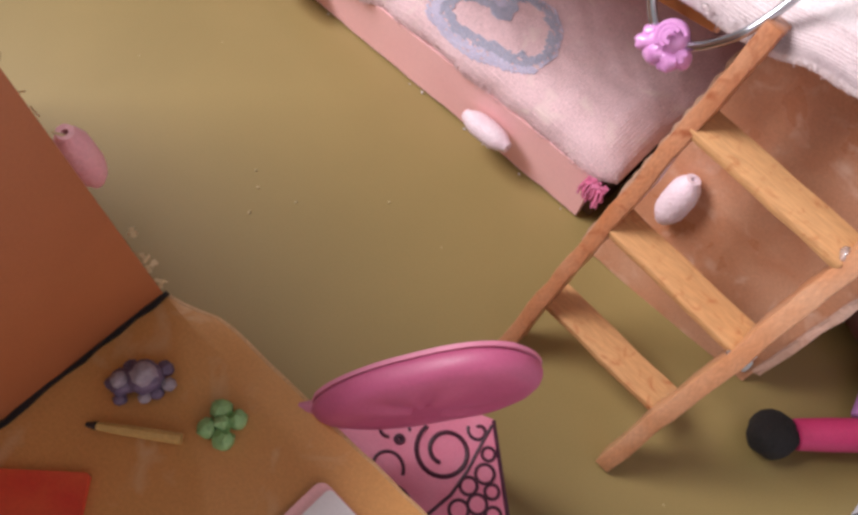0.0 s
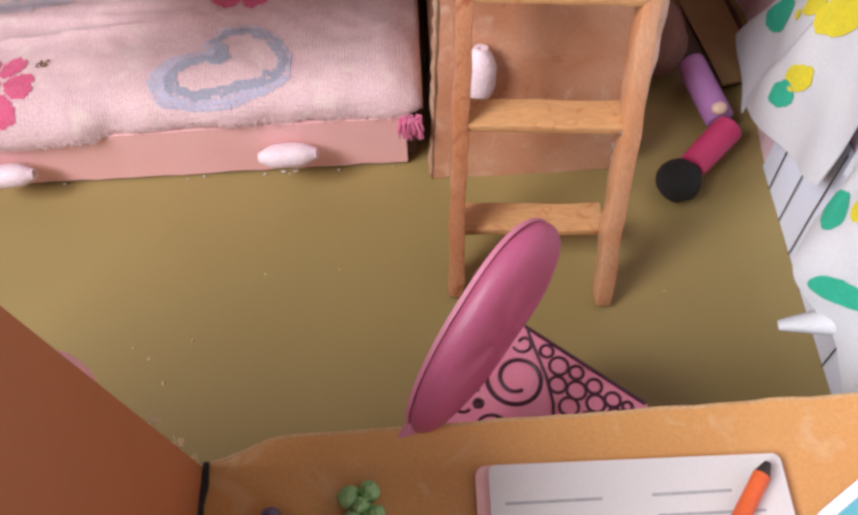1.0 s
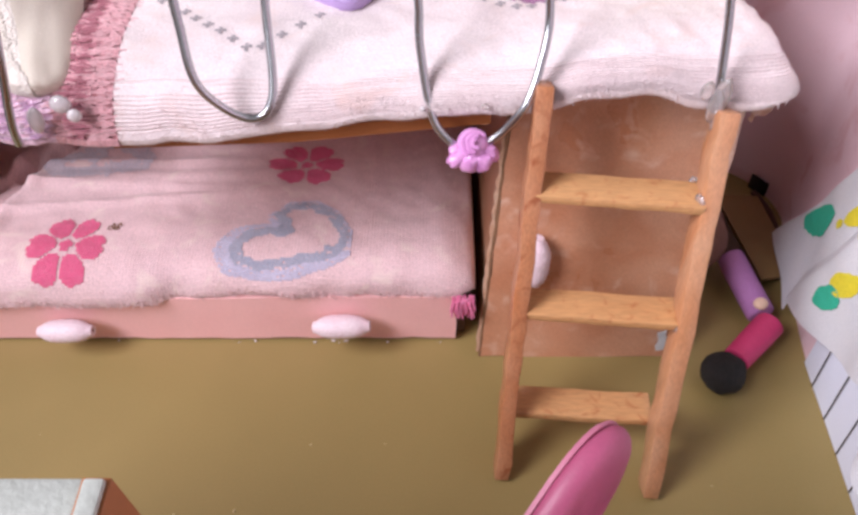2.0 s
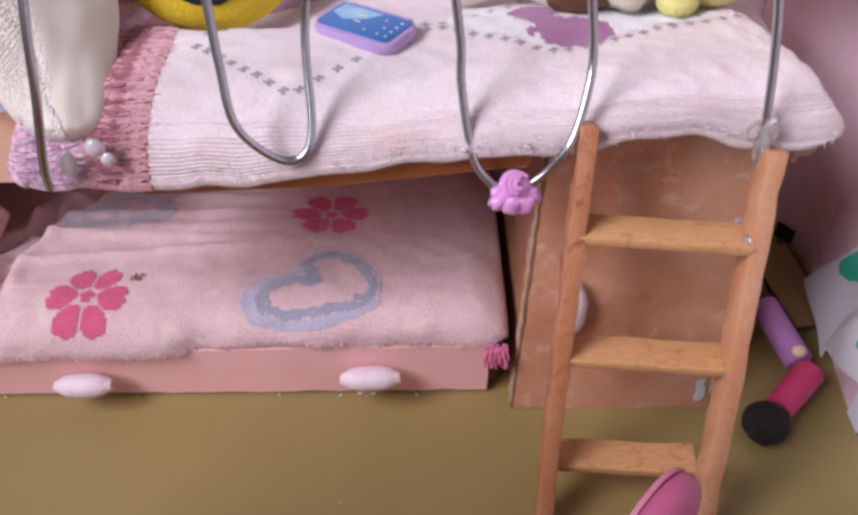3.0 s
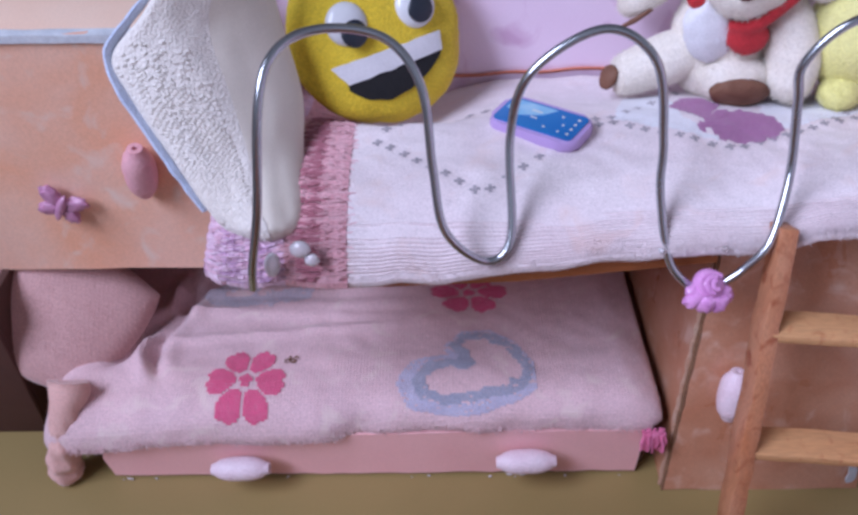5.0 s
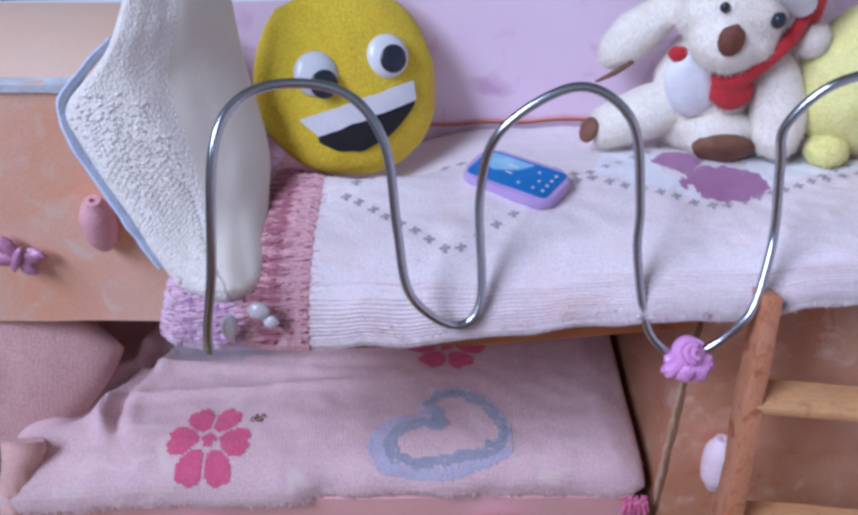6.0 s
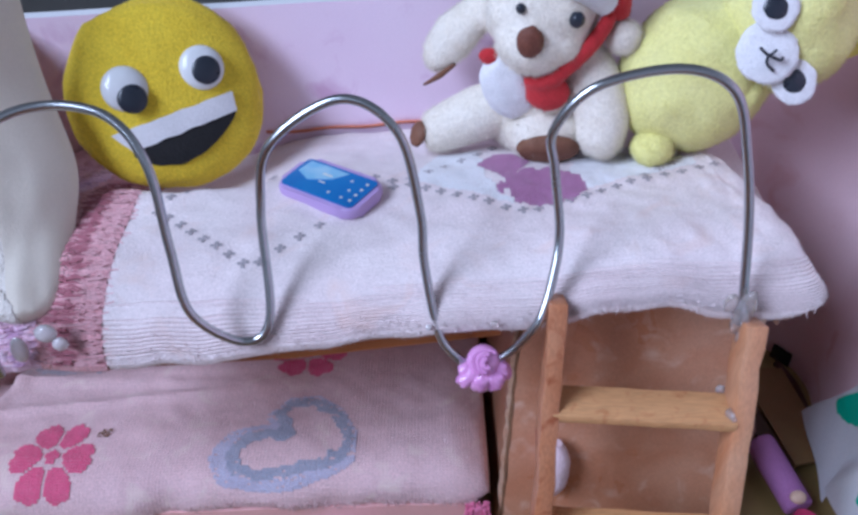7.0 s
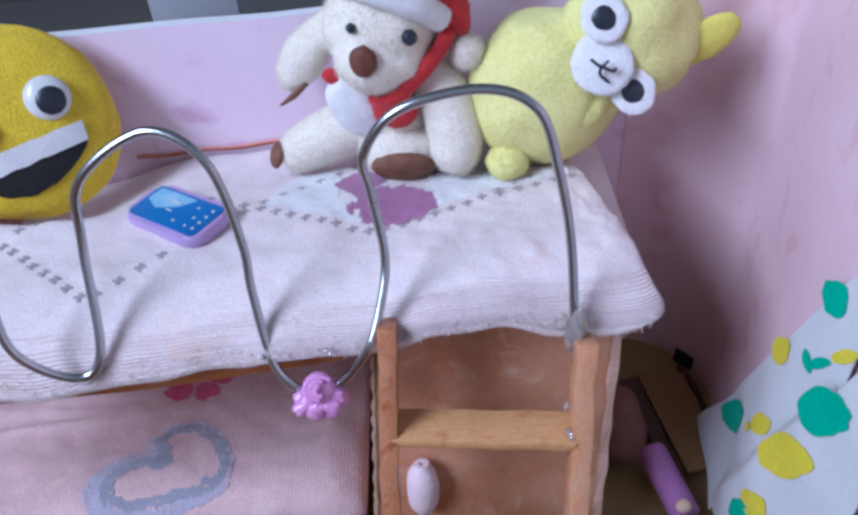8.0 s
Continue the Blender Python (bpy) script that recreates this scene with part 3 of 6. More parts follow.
def build_lower_bed():
    bed = thing("lower_bed", (-8, 3, 0), "low cardboard bed base with a pink drawer under the bunk", "bed")
    # The base is coloured dark to paint the shaded gap above the drawer.
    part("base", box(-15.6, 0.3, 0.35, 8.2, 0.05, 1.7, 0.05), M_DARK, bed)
    cut = random.Random(5)
    drawer_shape = [(-15.7, 0.14)] + [(x, 0.1 + 0.06 * (x + 15) / 15 + cut.uniform(-0.04, 0.03)) for x in np.linspace(-15, -0.3, 30)]
    drawer_shape += [(0.0, 0.12), (0.02, 0.8), (-0.02, 2.1)] + [(x, 2.05 + 0.07 * smooth01((x + 9) / 4) - 0.12 * smooth01((-9 - x) / 2) + cut.uniform(-0.03, 0.03)) for x in np.linspace(-0.3, -15.6, 34)] + [(-15.85, 1.0)]
    drawer = part("drawer_front", prism(drawer_shape, 0.22, pose(0, 0.25, 0, 90)), M_DRAWER, bed, "pink card drawer front", smooth=False)
    for x, z in ((-11.68, 1.08), (-3.4, 1.3)):
        c = Vector((x, -0.42, z))
        h = part("bead_handle", bead_mesh(c, Vector((1, -0.05, 0.1)), 0.86, 0.36, x), M_BEAD, drawer, "white-pink paper bead handle")
    blanket = thing("lower_blanket", (-8, 3, 1.9), "dusty pink knitted blanket with pink flowers and blue hearts", "blanket")

    def hem(x):
        return 2.08 + 0.14 * smooth01((x + 9.5) / 3) + 0.05 * math.sin(x * 1.9) + 0.1 * math.exp(-((x + 5.4) / 1.2) ** 2) + 0.12 * noise.noise(Vector((x * 1.3, 3, 0))) - 0.4 * smooth01((-13.5 - x) / 2.5)

    def reach(x):
        """How far the rounded front comes forward: it draws back behind the drawer's edge towards the foot."""
        return 1.33 - 0.30 * smooth01((x + 9.3) / 1.2) + 0.10 * math.exp(-((x + 4.6) / 0.9) ** 2) + 0.05 * noise.noise(Vector((x * 0.9, 8, 0)))

    def loop(x):
        e = bulge((x + 0.55) / 1.12) * bulge((-16.2 - x) / 1.25)
        pts = []
        for k in range(49):
            y = 8.1 - 7.0 * k / 48
            pts.append((x, y, hem(x) - 0.1 + (low_top(x, y) - hem(x) + 0.1) * e))
        for k in range(1, 21):
            a = math.pi / 2 * k / 20
            y = 1.1 - reach(x) * math.sin(a) ** (2 / 2.4) * (0.55 + 0.45 * e)
            z = hem(x) - 0.1 + (low_top(x, 1.1) - hem(x) + 0.1) * e * math.cos(a) ** (2 / 2.4)
            pts.append((x, y + 0.05 * noise.noise(Vector((x * 1.2, z * 2, 0))), z))
        pts.append((x, 0.35, hem(x) - 0.14))
        pts.append((x, 8.1, hem(x) - 0.14))
        return pts
    low_cover = part("cover", loft(ease(-17.4, 0.55, 220), loop), M_LOWKNIT, blanket)
    fuzz([low_cover], 60000, 0.07, 0.011, M_LOWKNIT, blanket, 3, 0.78, lambda p, n: (n[:, 2] > -0.2) * (1.0 + 1.5 * (p[:, 1] < 1.0)))
    fuzz([low_cover], 5000, 0.1, 0.018, M_UPKNIT, blanket, 33, 0.85, lambda p, n: (n[:, 2] > 0.3) * (p[:, 0] > -12) * (0.3 + 0.7 * (p[:, 0] > -7)), name="pilling")
    rnd = random.Random(4)
    bm = bmesh.new()
    for _ in range(1500):
        x = rnd.uniform(-16.8, 0.2)
        z = hem(x) + rnd.uniform(-0.08, 0.12)
        p = Vector((x, 1.12 - reach(x) + rnd.uniform(-0.05, 0.05), z))
        tube([p, p + Vector((rnd.uniform(-0.12, 0.12), rnd.uniform(-0.12, 0.06), rnd.uniform(-0.11, 0.1)))], [0.013, 0.004], 3, bm)
    tagged(part("hem_fuzz", bm, M_LOWHEM, blanket), kind="stuff")

    def low_h(x, y):
        """Blanket height with its rounded front."""
        if y > 1.1:
            return low_top(x, y)
        return hem(x) - 0.1 + (low_top(x, 1.1) - hem(x) + 0.1) * bulge((1.1 - y) / 1.35)

    def low_at(x, s, up):
        """A place on the blanket, s running back from the front hem along its curve."""
        if s > 1.1:
            return Vector((x, s, low_top(x, s) + up))
        a = min((1.1 - s) / 1.75, 1.0) * math.pi / 2
        e = bulge((x + 0.55) / 1.12) * bulge((-16.2 - x) / 1.25)
        y = 1.1 - reach(x) * math.sin(a) ** (2 / 2.4) * (0.55 + 0.45 * e)
        z = hem(x) - 0.1 + (low_top(x, 1.1) - hem(x) + 0.1) * e * math.cos(a) ** (2 / 2.4)
        return Vector((x, y + 0.05 * noise.noise(Vector((x * 1.2, z * 2, 0))) - up * math.sin(a), z + up * math.cos(a)))

    def flower(cx, cy, sx, sy, turn):
        def t(x, y):
            dx, dy = (x - cx) / sx, (y - cy) / sy
            r = math.hypot(dx, dy)
            if r < 0.16:
                return True
            a = (math.atan2(dy, dx) + turn) % (math.pi / 3) - math.pi / 6
            p, q = r * math.cos(a) - 0.64, r * math.sin(a)
            wide = 0.315 + 0.24 * p
            return (p / 0.39) ** 2 + (q / wide) ** 2 < 1 - 0.3 * math.exp(-(q / 0.06) ** 2) * (p > 0.2) + 0.08 * noise.noise(Vector((x * 5, y * 5, 2)))
        return stitches(t, cx - sx * 1.1, cx + sx * 1.1, cy - sy * 1.1, cy + sy * 1.1, low_h, seed=int(cx * 10), place=low_at)

    part("knit_flower", flower(-11.48, 1.22, 1.10, 1.30, math.pi / 6), M_FLOWER, blanket, "hot pink knitted flower")
    part("knit_flower", flower(-4.86, 5.2, 1.22, 1.0, math.pi / 6), M_FLOWER, blanket, "hot pink knitted flower")

    def heart(path, wide):
        """A stitched outline along a closed path, with a paler rim along its lower outside."""
        line = [Vector((*p, 0)).lerp(Vector((*q, 0)), k / 6) for p, q in zip(path, path[1:] + path[:1]) for k in range(6)]

        def near(x, y):
            return min((x - p.x) ** 2 + (y - p.y) ** 2 for p in line) ** 0.5

        def inside(x, y):
            hit = False
            for p, q in zip(line, line[1:] + line[:1]):
                if (p.y > y) != (q.y > y) and x < p.x + (y - p.y) / (q.y - p.y) * (q.x - p.x):
                    hit = not hit
            return hit
        xs, ys = [p.x for p in line], [p.y for p in line]
        area = (min(xs) - 0.8, max(xs) + 0.8, min(ys) - 0.9, max(ys) + 0.8)
        cx, cy = sum(xs) / len(xs), sum(ys) / len(ys)

        def rim(x, y):
            low = max(0.0, min(1.0, 0.42 - 0.4 * (y - cy) - 0.2 * (x - cx)))
            return wide < near(x, y) < wide + 0.08 + 0.36 * low and not inside(x, y)
        return (stitches(rim, *area, low_h, lift=0.02, seed=7, place=low_at, gaps=0.06), stitches(lambda x, y: near(x, y) <= wide + 0.13 * noise.noise(Vector((x * 3.5, y * 3.5, 6))), *area, low_h, lift=0.022, seed=8, place=low_at, gaps=0.03))
    heart_a = [(-6.5, 1.08), (-6.3, 1.6), (-5.69, 1.86), (-5.02, 1.75), (-5.1, 2.2), (-5.4, 2.6), (-5.1, 3.05), (-4.45, 3.15), (-3.75, 2.6), (-3.32, 1.75), (-3.42, 1.1), (-3.9, 0.9), (-4.7, 0.7), (-5.72, 0.5), (-6.28, 0.66)]
    heart_b = [(x * 0.95 - 7.0, y * 0.6 + 4.4) for x, y in heart_a]
    a, b = heart(heart_a, 0.17)
    part("knit_heart_rim", a, M_BLUE, blanket, "pale blue knitted heart rim")
    part("knit_heart", b, M_GREYBLUE, blanket, "grey-blue knitted heart outline")
    a, b = heart(heart_b, 0.3)
    part("knit_heart", b, M_FADED, blanket, "faded blue knitted heart outline")
    a.free()
    bm = bmesh.new()
    for _ in range(26):
        p = low_at(-10.25 + rnd.uniform(-0.22, 0.22), 2.0 + rnd.uniform(-0.14, 0.14), 0.03)
        tube([p, p + Vector((rnd.uniform(-0.1, 0.1), rnd.uniform(-0.08, 0.08), rnd.uniform(0.0, 0.05)))], 0.018, 4, bm)
    tagged(part("stray_fibres", bm, M_EDGE, blanket, "stray rust-brown fibres"), kind="stuff")
    # pink thread tuft at the corner
    tuft = thing("thread_tuft", (0.35, -0.35, 0.9), "bright pink loose thread fringe on the blanket corner", "fringe")
    bm = bmesh.new()
    for _ in range(60):
        x = rnd.uniform(-0.12, 0.5)
        p = Vector((x, -0.1 + rnd.uniform(-0.2, 0.1), 2.3 - 0.1 * abs(x - 0.2)))
        q = p + Vector((rnd.uniform(-0.1, 0.12), rnd.uniform(-0.2, 0.05), rnd.uniform(-0.75, -0.35)))
        tube([p, (p + q) / 2 + Vector((rnd.uniform(-0.06, 0.06), -0.05, 0)), q], 0.035, 4, bm)
    part("threads", bm, M_FRINGE, tuft)
    # pillow at the head
    pil = thing("lower_pillow", (-16.5, 3, 2.6), "plump dusty pink knitted pillow on the lower bed", "pillow")
    def cushion(c, ax, ay, az, n=36, pw=2.6, crease=0.0):
        bm = bmesh.new()
        c, ax, ay, az = Vector(c), Vector(ax), Vector(ay), Vector(az)
        for side in (1, -1):
            def fn(u, v, side=side):
                a, b = (u - 0.5) * 2, (v - 0.5) * 2
                h = max((1 - abs(a) ** pw) * (1 - abs(b) ** pw), 0) ** 0.5
                pin = (1 - 0.26 * a * a) ** 0.5
                pin2 = (1 - 0.26 * b * b) ** 0.5
                k = 1 + 0.12 * noise.noise(Vector((a * 1.6, b * 1.6, side + crease)))
                return c + ax * a * pin2 + ay * b * pin + az * h * side * k
            sheet(fn, n, n, bm)
        bmesh.ops.remove_doubles(bm, verts=bm.verts, dist=0.004)
        bmesh.ops.recalc_face_normals(bm, faces=bm.faces)
        return bm
    low_pillow = part("stuffing", cushion((-17.9, 3.62, 3.88), (2.5, -0.86, -1.22), (1.45, 1.38, 1.08), (0.12, -0.72, 0.74), pw=2.2), M_PILLOW, pil)
    fuzz([low_pillow], 14000, 0.08, 0.014, M_PILLOW, pil, 5, 0.7)
    neck = spline([(-16.45, 1.0, 3.35), (-16.5, 0.62, 2.95), (-16.7, 0.35, 2.3), (-16.8, 0.2, 1.7), (-17.0, 0.12, 1.05), (-17.1, 0.08, 0.55), (-17.1, 0.1, 0.12)], 8)
    girth = [0.60 - 0.19 * math.sin(math.pi * min(k / 40, 0.75)) - 0.03 * math.sin(k * 0.7) * (k > 16) for k in range(len(neck))]
    girth[-1], girth[-2] = 0.2, 0.36
    bm = tube(neck, girth, 28)
    for v in bm.verts:
        w = math.atan2(v.co.y - 0.3, v.co.x + 16.8)
        v.co += Vector((v.co.x + 16.8, v.co.y - 0.3, 0)) * (0.05 * math.sin(w * 9 + v.co.z * 1.3) + 0.10 * noise.noise(v.co * 1.7))
        v.co.z = max(v.co.z, 0.02)
    gather = part("gathered_corner", bm, M_TUFT, pil, "gathered peach fabric corner")
    fuzz([gather], 6000, 0.08, 0.016, M_TUFT, pil, 15, 0.7)


def bead_mesh(c, axis, half, r, seed=0.0):
    """An oval paper bead: spindle with shallow facets, a hole at each end."""
    bm = bmesh.new()
    axis = Vector(axis).normalized()
    rows, seg = 16, 14
    a = axis.orthogonal().normalized()
    b = axis.cross(a)
    rings = []
    for i in range(rows + 1):
        t = -1 + 2 * i / rows
        rr = r * max(0.46, (1 - abs(t) ** 2.8) ** 0.5)
        ring = []
        for k in range(seg):
            w = 2 * math.pi * k / seg
            k2 = 1 + 0.05 * noise.noise(Vector((t * 2, w * 1.5, seed)))
            ring.append(bm.verts.new(c + axis * t * half + (a * math.cos(w) + b * math.sin(w)) * rr * k2))
        rings.append(ring)
    inner = [[bm.verts.new(c + axis * s * half * d + (a * math.cos(2 * math.pi * k / seg) + b * math.sin(2 * math.pi * k / seg)) * r * 0.17) for k in range(seg)] for s, d in ((-1, 1.0), (-1, 0.8), (1, 1.0), (1, 0.8))]
    def bridge(p, q):
        for k in range(seg):
            bm.faces.new((p[k], p[(k + 1) % seg], q[(k + 1) % seg], q[k]))
    for p, q in zip(rings, rings[1:]):
        bridge(p, q)
    bridge(inner[0], rings[0]); bridge(inner[1], inner[0])
    bridge(rings[-1], inner[2]); bridge(inner[2], inner[3])
    bm.faces.new(inner[1][::-1]); bm.faces.new(inner[3])
    return bm


build_lower_bed()


# ---------------------------------------------------------------- bunk frame, cupboard, wardrobe
def build_bunk():
    bunk = thing("bunk_frame", (-2, 4, 7.6), "orange-painted cardboard upper bunk deck", "bunk bed")
    part("deck", box(-10.9, 0.7, 0.85, 8.2, 7.85, 8.1, 0.05), M_ORANGE, bunk)
    # The rust colour stands for the orange deck edge shaded by the blanket.
    part("front_lip", prism([(-8.5, 7.56), (-4.0, 7.75), (0.7, 8.32), (0.7, 8.8), (-4.0, 8.1), (-8.5, 7.84)], 0.25, pose(0, 0.6, 0, 90)), M_RUST, bunk, "card lip under the blanket, its shade painted as rust-brown", smooth=False)
    cup = thing("cupboard", (3.6, 3, 0), "pinkish-brown cardboard cupboard carrying the foot of the bunk", "cupboard")
    lean_in = Matrix.Identity(4)
    lean_in[0][2], lean_in[1][2] = 0.075, 0.28
    slant = Matrix.Identity(4)
    slant[0][2] = 0.075
    for name, x, seed in (("left_side", 0.72, 11), ("right_side", 6.3, 12)):
        rnd = random.Random(seed)
        front = [(-0.36 + 0.28 * z + rnd.uniform(-0.03, 0.03), z) for z in np.linspace(8.6, 0.02, 12)]
        part(name, prism([(7.9, 0.02), (7.9, 8.6)] + front, 0.25, slant @ pose(x, 0, 0, 90, 0, 90)), M_CUPB, cup, smooth=False)
    part("top_board", box(1.7, 6.85, 2.15, 7.9, 8.3, 8.6, 0.03), M_CUPB, cup)
    door = part("door", prism(ragged(0.75, 6.5, 0.02, 8.75, 0.7, 0.04, 13), 0.22, lean_in @ pose(0, -0.37, 0, 90)), M_CUPB, cup, "glossy painted card door", smooth=False)
    part("card_edge", prism(ragged(0.69, 0.75, 0.02, 8.7, 0.3, 0.02, 14), 0.26, lean_in @ pose(0, -0.34, 0, 90)), M_EDGE, cup, "raw brown corrugated edge", smooth=False)
    part("torn_edge", prism(ragged(0.72, 6.4, -0.04, 0.16, 0.18, 0.07, 71), 0.05, pose(0, -0.38, 0.06, 90)), M_EDGEP, cup, "torn pale paper along the door's foot", smooth=False)
    part("torn_edge", prism(ragged(0.62, 0.72, 0.05, 8.4, 0.22, 0.05, 72), 0.05, lean_in @ pose(0, -0.4, 0.02, 90)), M_EDGEP, cup, "torn pale paper down the door's side", smooth=False)
    part("bead_handle", bead_mesh(Vector((2.15, 0.06, 3.65)), Vector((0.02, 0.25, 1)), 0.8, 0.42, 3.0), M_BEAD, door, "white-pink paper bead handle")
    part("tape_scrap", prism(ragged(-0.16, 0.16, -0.35, 0.35, 0.15, 0.06, 15), 0.03, pose(6.15, -0.5, 0.75, 75, 0, 20)), M_TAPE, cup, "scrap of white tape", smooth=False)
    # glossy plastic wrap on the right side
    def wrap(u, v):
        z = 0.6 + (7.9 + 0.25 * noise.noise(Vector((v * 3, 5, 0)))) * u
        x = 6.4 + 0.24 * min(v / 0.6, 1.0) + 0.075 * z + 0.06 * noise.noise(Vector((u * 9, v * 2, 1)))
        y = -0.64 + 0.28 * z + max(v - 0.6, 0) * 2.2 + 0.05 * noise.noise(Vector((u * 14, v * 3, 2)))
        return Vector((x, y, z))
    part("plastic_wrap", sheet(wrap, 60, 16, thick=0.015), M_PLASTIC, cup, "crumpled glossy plastic wrap")
    rnd = random.Random(17)
    bm = bmesh.new()
    for k in range(5):
        z = 8.95 - 0.13 * k
        c = Vector((6.95 + 0.03 * (z - 6) + rnd.uniform(-0.12, 0.25), 0.1 + 0.28 * (z - 2.2) * rnd.uniform(0.2, 0.5), z))
        w, h = rnd.uniform(0.06, 0.18), rnd.uniform(0.12, 0.34)
        prism(ragged(-w, w, -h, h, 0.12, 0.09, 60 + k), 0.02, Matrix.Translation(c) @ rot(rnd.uniform(40, 100), rnd.uniform(-30, 30), rnd.uniform(-60, 60)).to_4x4(), bm)
    tagged(part("torn_film", bm, M_PLASTIC, cup, "torn scraps of clear film", smooth=False), kind="stuff")
    ward = thing("wardrobe", (-17, 6, 5.5), "orange-painted cardboard wall cupboard with bead knobs and white tape edge", "wardrobe")
    bm = prism(ragged(-24, -11.9, 5.45, 12.75, 1.0, 0.03, 21), 0.25, pose(0, 3.75, 0, 90))
    front = part("front", bm, M_ORANGE, ward, smooth=False)
    part("top", box(-24, -11.9, 3.52, 8.2, 12.4, 12.72, 0.03), M_PEACH, ward, "lighter peach top")
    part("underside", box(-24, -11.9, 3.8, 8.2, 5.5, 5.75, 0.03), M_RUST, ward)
    part("right_side", box(-12.15, -11.9, 3.8, 8.2, 5.8, 12.35, 0.03), M_ORANGE, ward)
    part("edge_tape", sheet(lambda u, v: Vector((-24 + 12.05 * u, 3.42 + 0.34 * max(v - 0.5, 0) * 2, 12.58 + 0.2 * min(v, 0.5) * 2 + 0.05 * noise.noise(Vector((u * 12, v * 2, 0)))) ), 40, 6, thick=0.03), M_TAPE, ward, "white tape along the top edge")
    part("bead_handle", bead_mesh(Vector((-13.55, 3.1, 9.15)), Vector((0.12, -0.2, 1)), 0.86, 0.42, 5.0), M_BEADP, front, "pink paper bead handle")
    lean_knob = rot(0, 28, 0)
    kc = Vector((-15.95, 3.2, 8.0))
    knob = part("butterfly_knob", ball(kc + Vector((0, -0.1, 0)), (0.13, 0.14, 0.44), lean_knob, None, 14, 12, wob=0.15), M_KNOB, ward, "lilac butterfly bead knob")
    for dx, dz, rx, rz, turn in ((-0.3, 0.2, 0.36, 0.22, 35), (0.3, 0.2, 0.36, 0.22, -35), (-0.27, -0.2, 0.3, 0.2, -30), (0.27, -0.2, 0.3, 0.2, 30)):
        part("wing", ball(kc + lean_knob @ Vector((dx, 0, dz)), (rx, 0.15, rz), lean_knob @ rot(0, turn, 0), None, 18, 12, wob=0.35, seed=dx * 9 + dz), M_KNOB, knob)
    bm = ball((-19.3, 3.2, 8.6), (0.3, 0.25, 0.55), rot(0, 20, 0), None, 14, 10)
    part("dark_knob", bm, M_EDGE, front, "dark brown bead knob")
    # Dark maroon here paints the shade under the cupboard into the panels.
    part("support_panel", box(-24.0, -18.35, 1.75, 2.0, 0.0, 5.3, 0.03), M_MAROON, ward, "card panel under the cupboard, its shade painted as dark maroon")
    part("support_side", box(-18.6, -18.35, 2.01, 8.2, 0.0, 5.45, 0.03), M_MAROON, ward, "card side under the cupboard, its shade painted as dark maroon")


build_bunk()


# ---------------------------------------------------------------- ladder
def build_ladder():
    lad = thing("ladder", (3.1, -4.8, 0), "orange-stained craft-stick ladder leaning against the bunk", "ladder")
    def stick(a, b, wide, thick, across, seed, mat, name, rough=1.0):
        """A flat wooden stick from a to b; across is the direction of its thin side."""
        a, b, t = Vector(a), Vector(b), Vector(across).normalized()
        d = (b - a).normalized()
        t = (t - d * t.dot(d)).normalized()
        w = d.cross(t)
        L = (b - a).length
        m = Matrix((w, t, d)).transposed().to_4x4()
        bm = bmesh.new()
        box(-wide / 2, wide / 2, -thick / 2, thick / 2, 0, L, 0.04, bm=bm)
        bmesh.ops.subdivide_edges(bm, edges=[e for e in bm.edges if abs((e.verts[0].co - e.verts[1].co).z) > L * 0.5], cuts=22, use_grid_fill=True)
        for v in bm.verts:
            v.co.x += rough * 0.06 * noise.noise(Vector((seed, v.co.z * 0.9, 0))) + 0.03 * rough * noise.noise(Vector((v.co.x * 3, v.co.z * 2.6, seed)))
            v.co.y += rough * 0.06 * noise.noise(Vector((seed + 5, v.co.z * 0.7, 0))) + 0.05 * rough * noise.noise(Vector((v.co.y * 4, v.co.z * 2.2, seed + 3)))
        bmesh.ops.transform(bm, matrix=Matrix.Translation(a) @ m, verts=bm.verts)
        return part(name, bm, mat, lad)
    stick((1.18, -4.42, 0.0), (1.80, -0.02, 9.75), 0.74, 0.38, (1, 0, 0), 1, M_RAIL, "rail")
    stick((5.12, -4.95, 0.0), (5.85, -0.40, 9.3), 0.74, 0.42, (1, 0, 0), 9, M_RAIL2, "rail")
    for y, z, xl, xr, dy in ((-3.55, 1.55, 1.40, 5.18, -0.2), (-2.6, 4.66, 1.58, 5.38, -0.3), (-1.35, 7.48, 1.72, 5.6, -0.36)):
        stick((xl, y + 0.42, z), (xr, y + 0.42 + dy, z - 0.08), 0.92, 0.24, (0, 0.05, 1), z, M_RUNG, "rung", 0.4)
    rnd = random.Random(2)
    for c, r in (((5.46, -1.5, 7.58), (0.09, 0.17, 0.12)), ((5.72, -0.42, 8.95), (0.13, 0.12, 0.32)), ((5.1, -3.75, 1.48), (0.07, 0.13, 0.14)), ((5.3, -2.85, 4.55), (0.1, 0.16, 0.14)), ((5.6, -0.45, 7.2), (0.1, 0.08, 0.12))):
        part("glue_blob", ball(c, r, rot(0, 10, 20), None, 14, 10, wob=0.25, seed=c[2]), M_GLUECLEAR, lad, "clear hot-glue blob")


build_ladder()


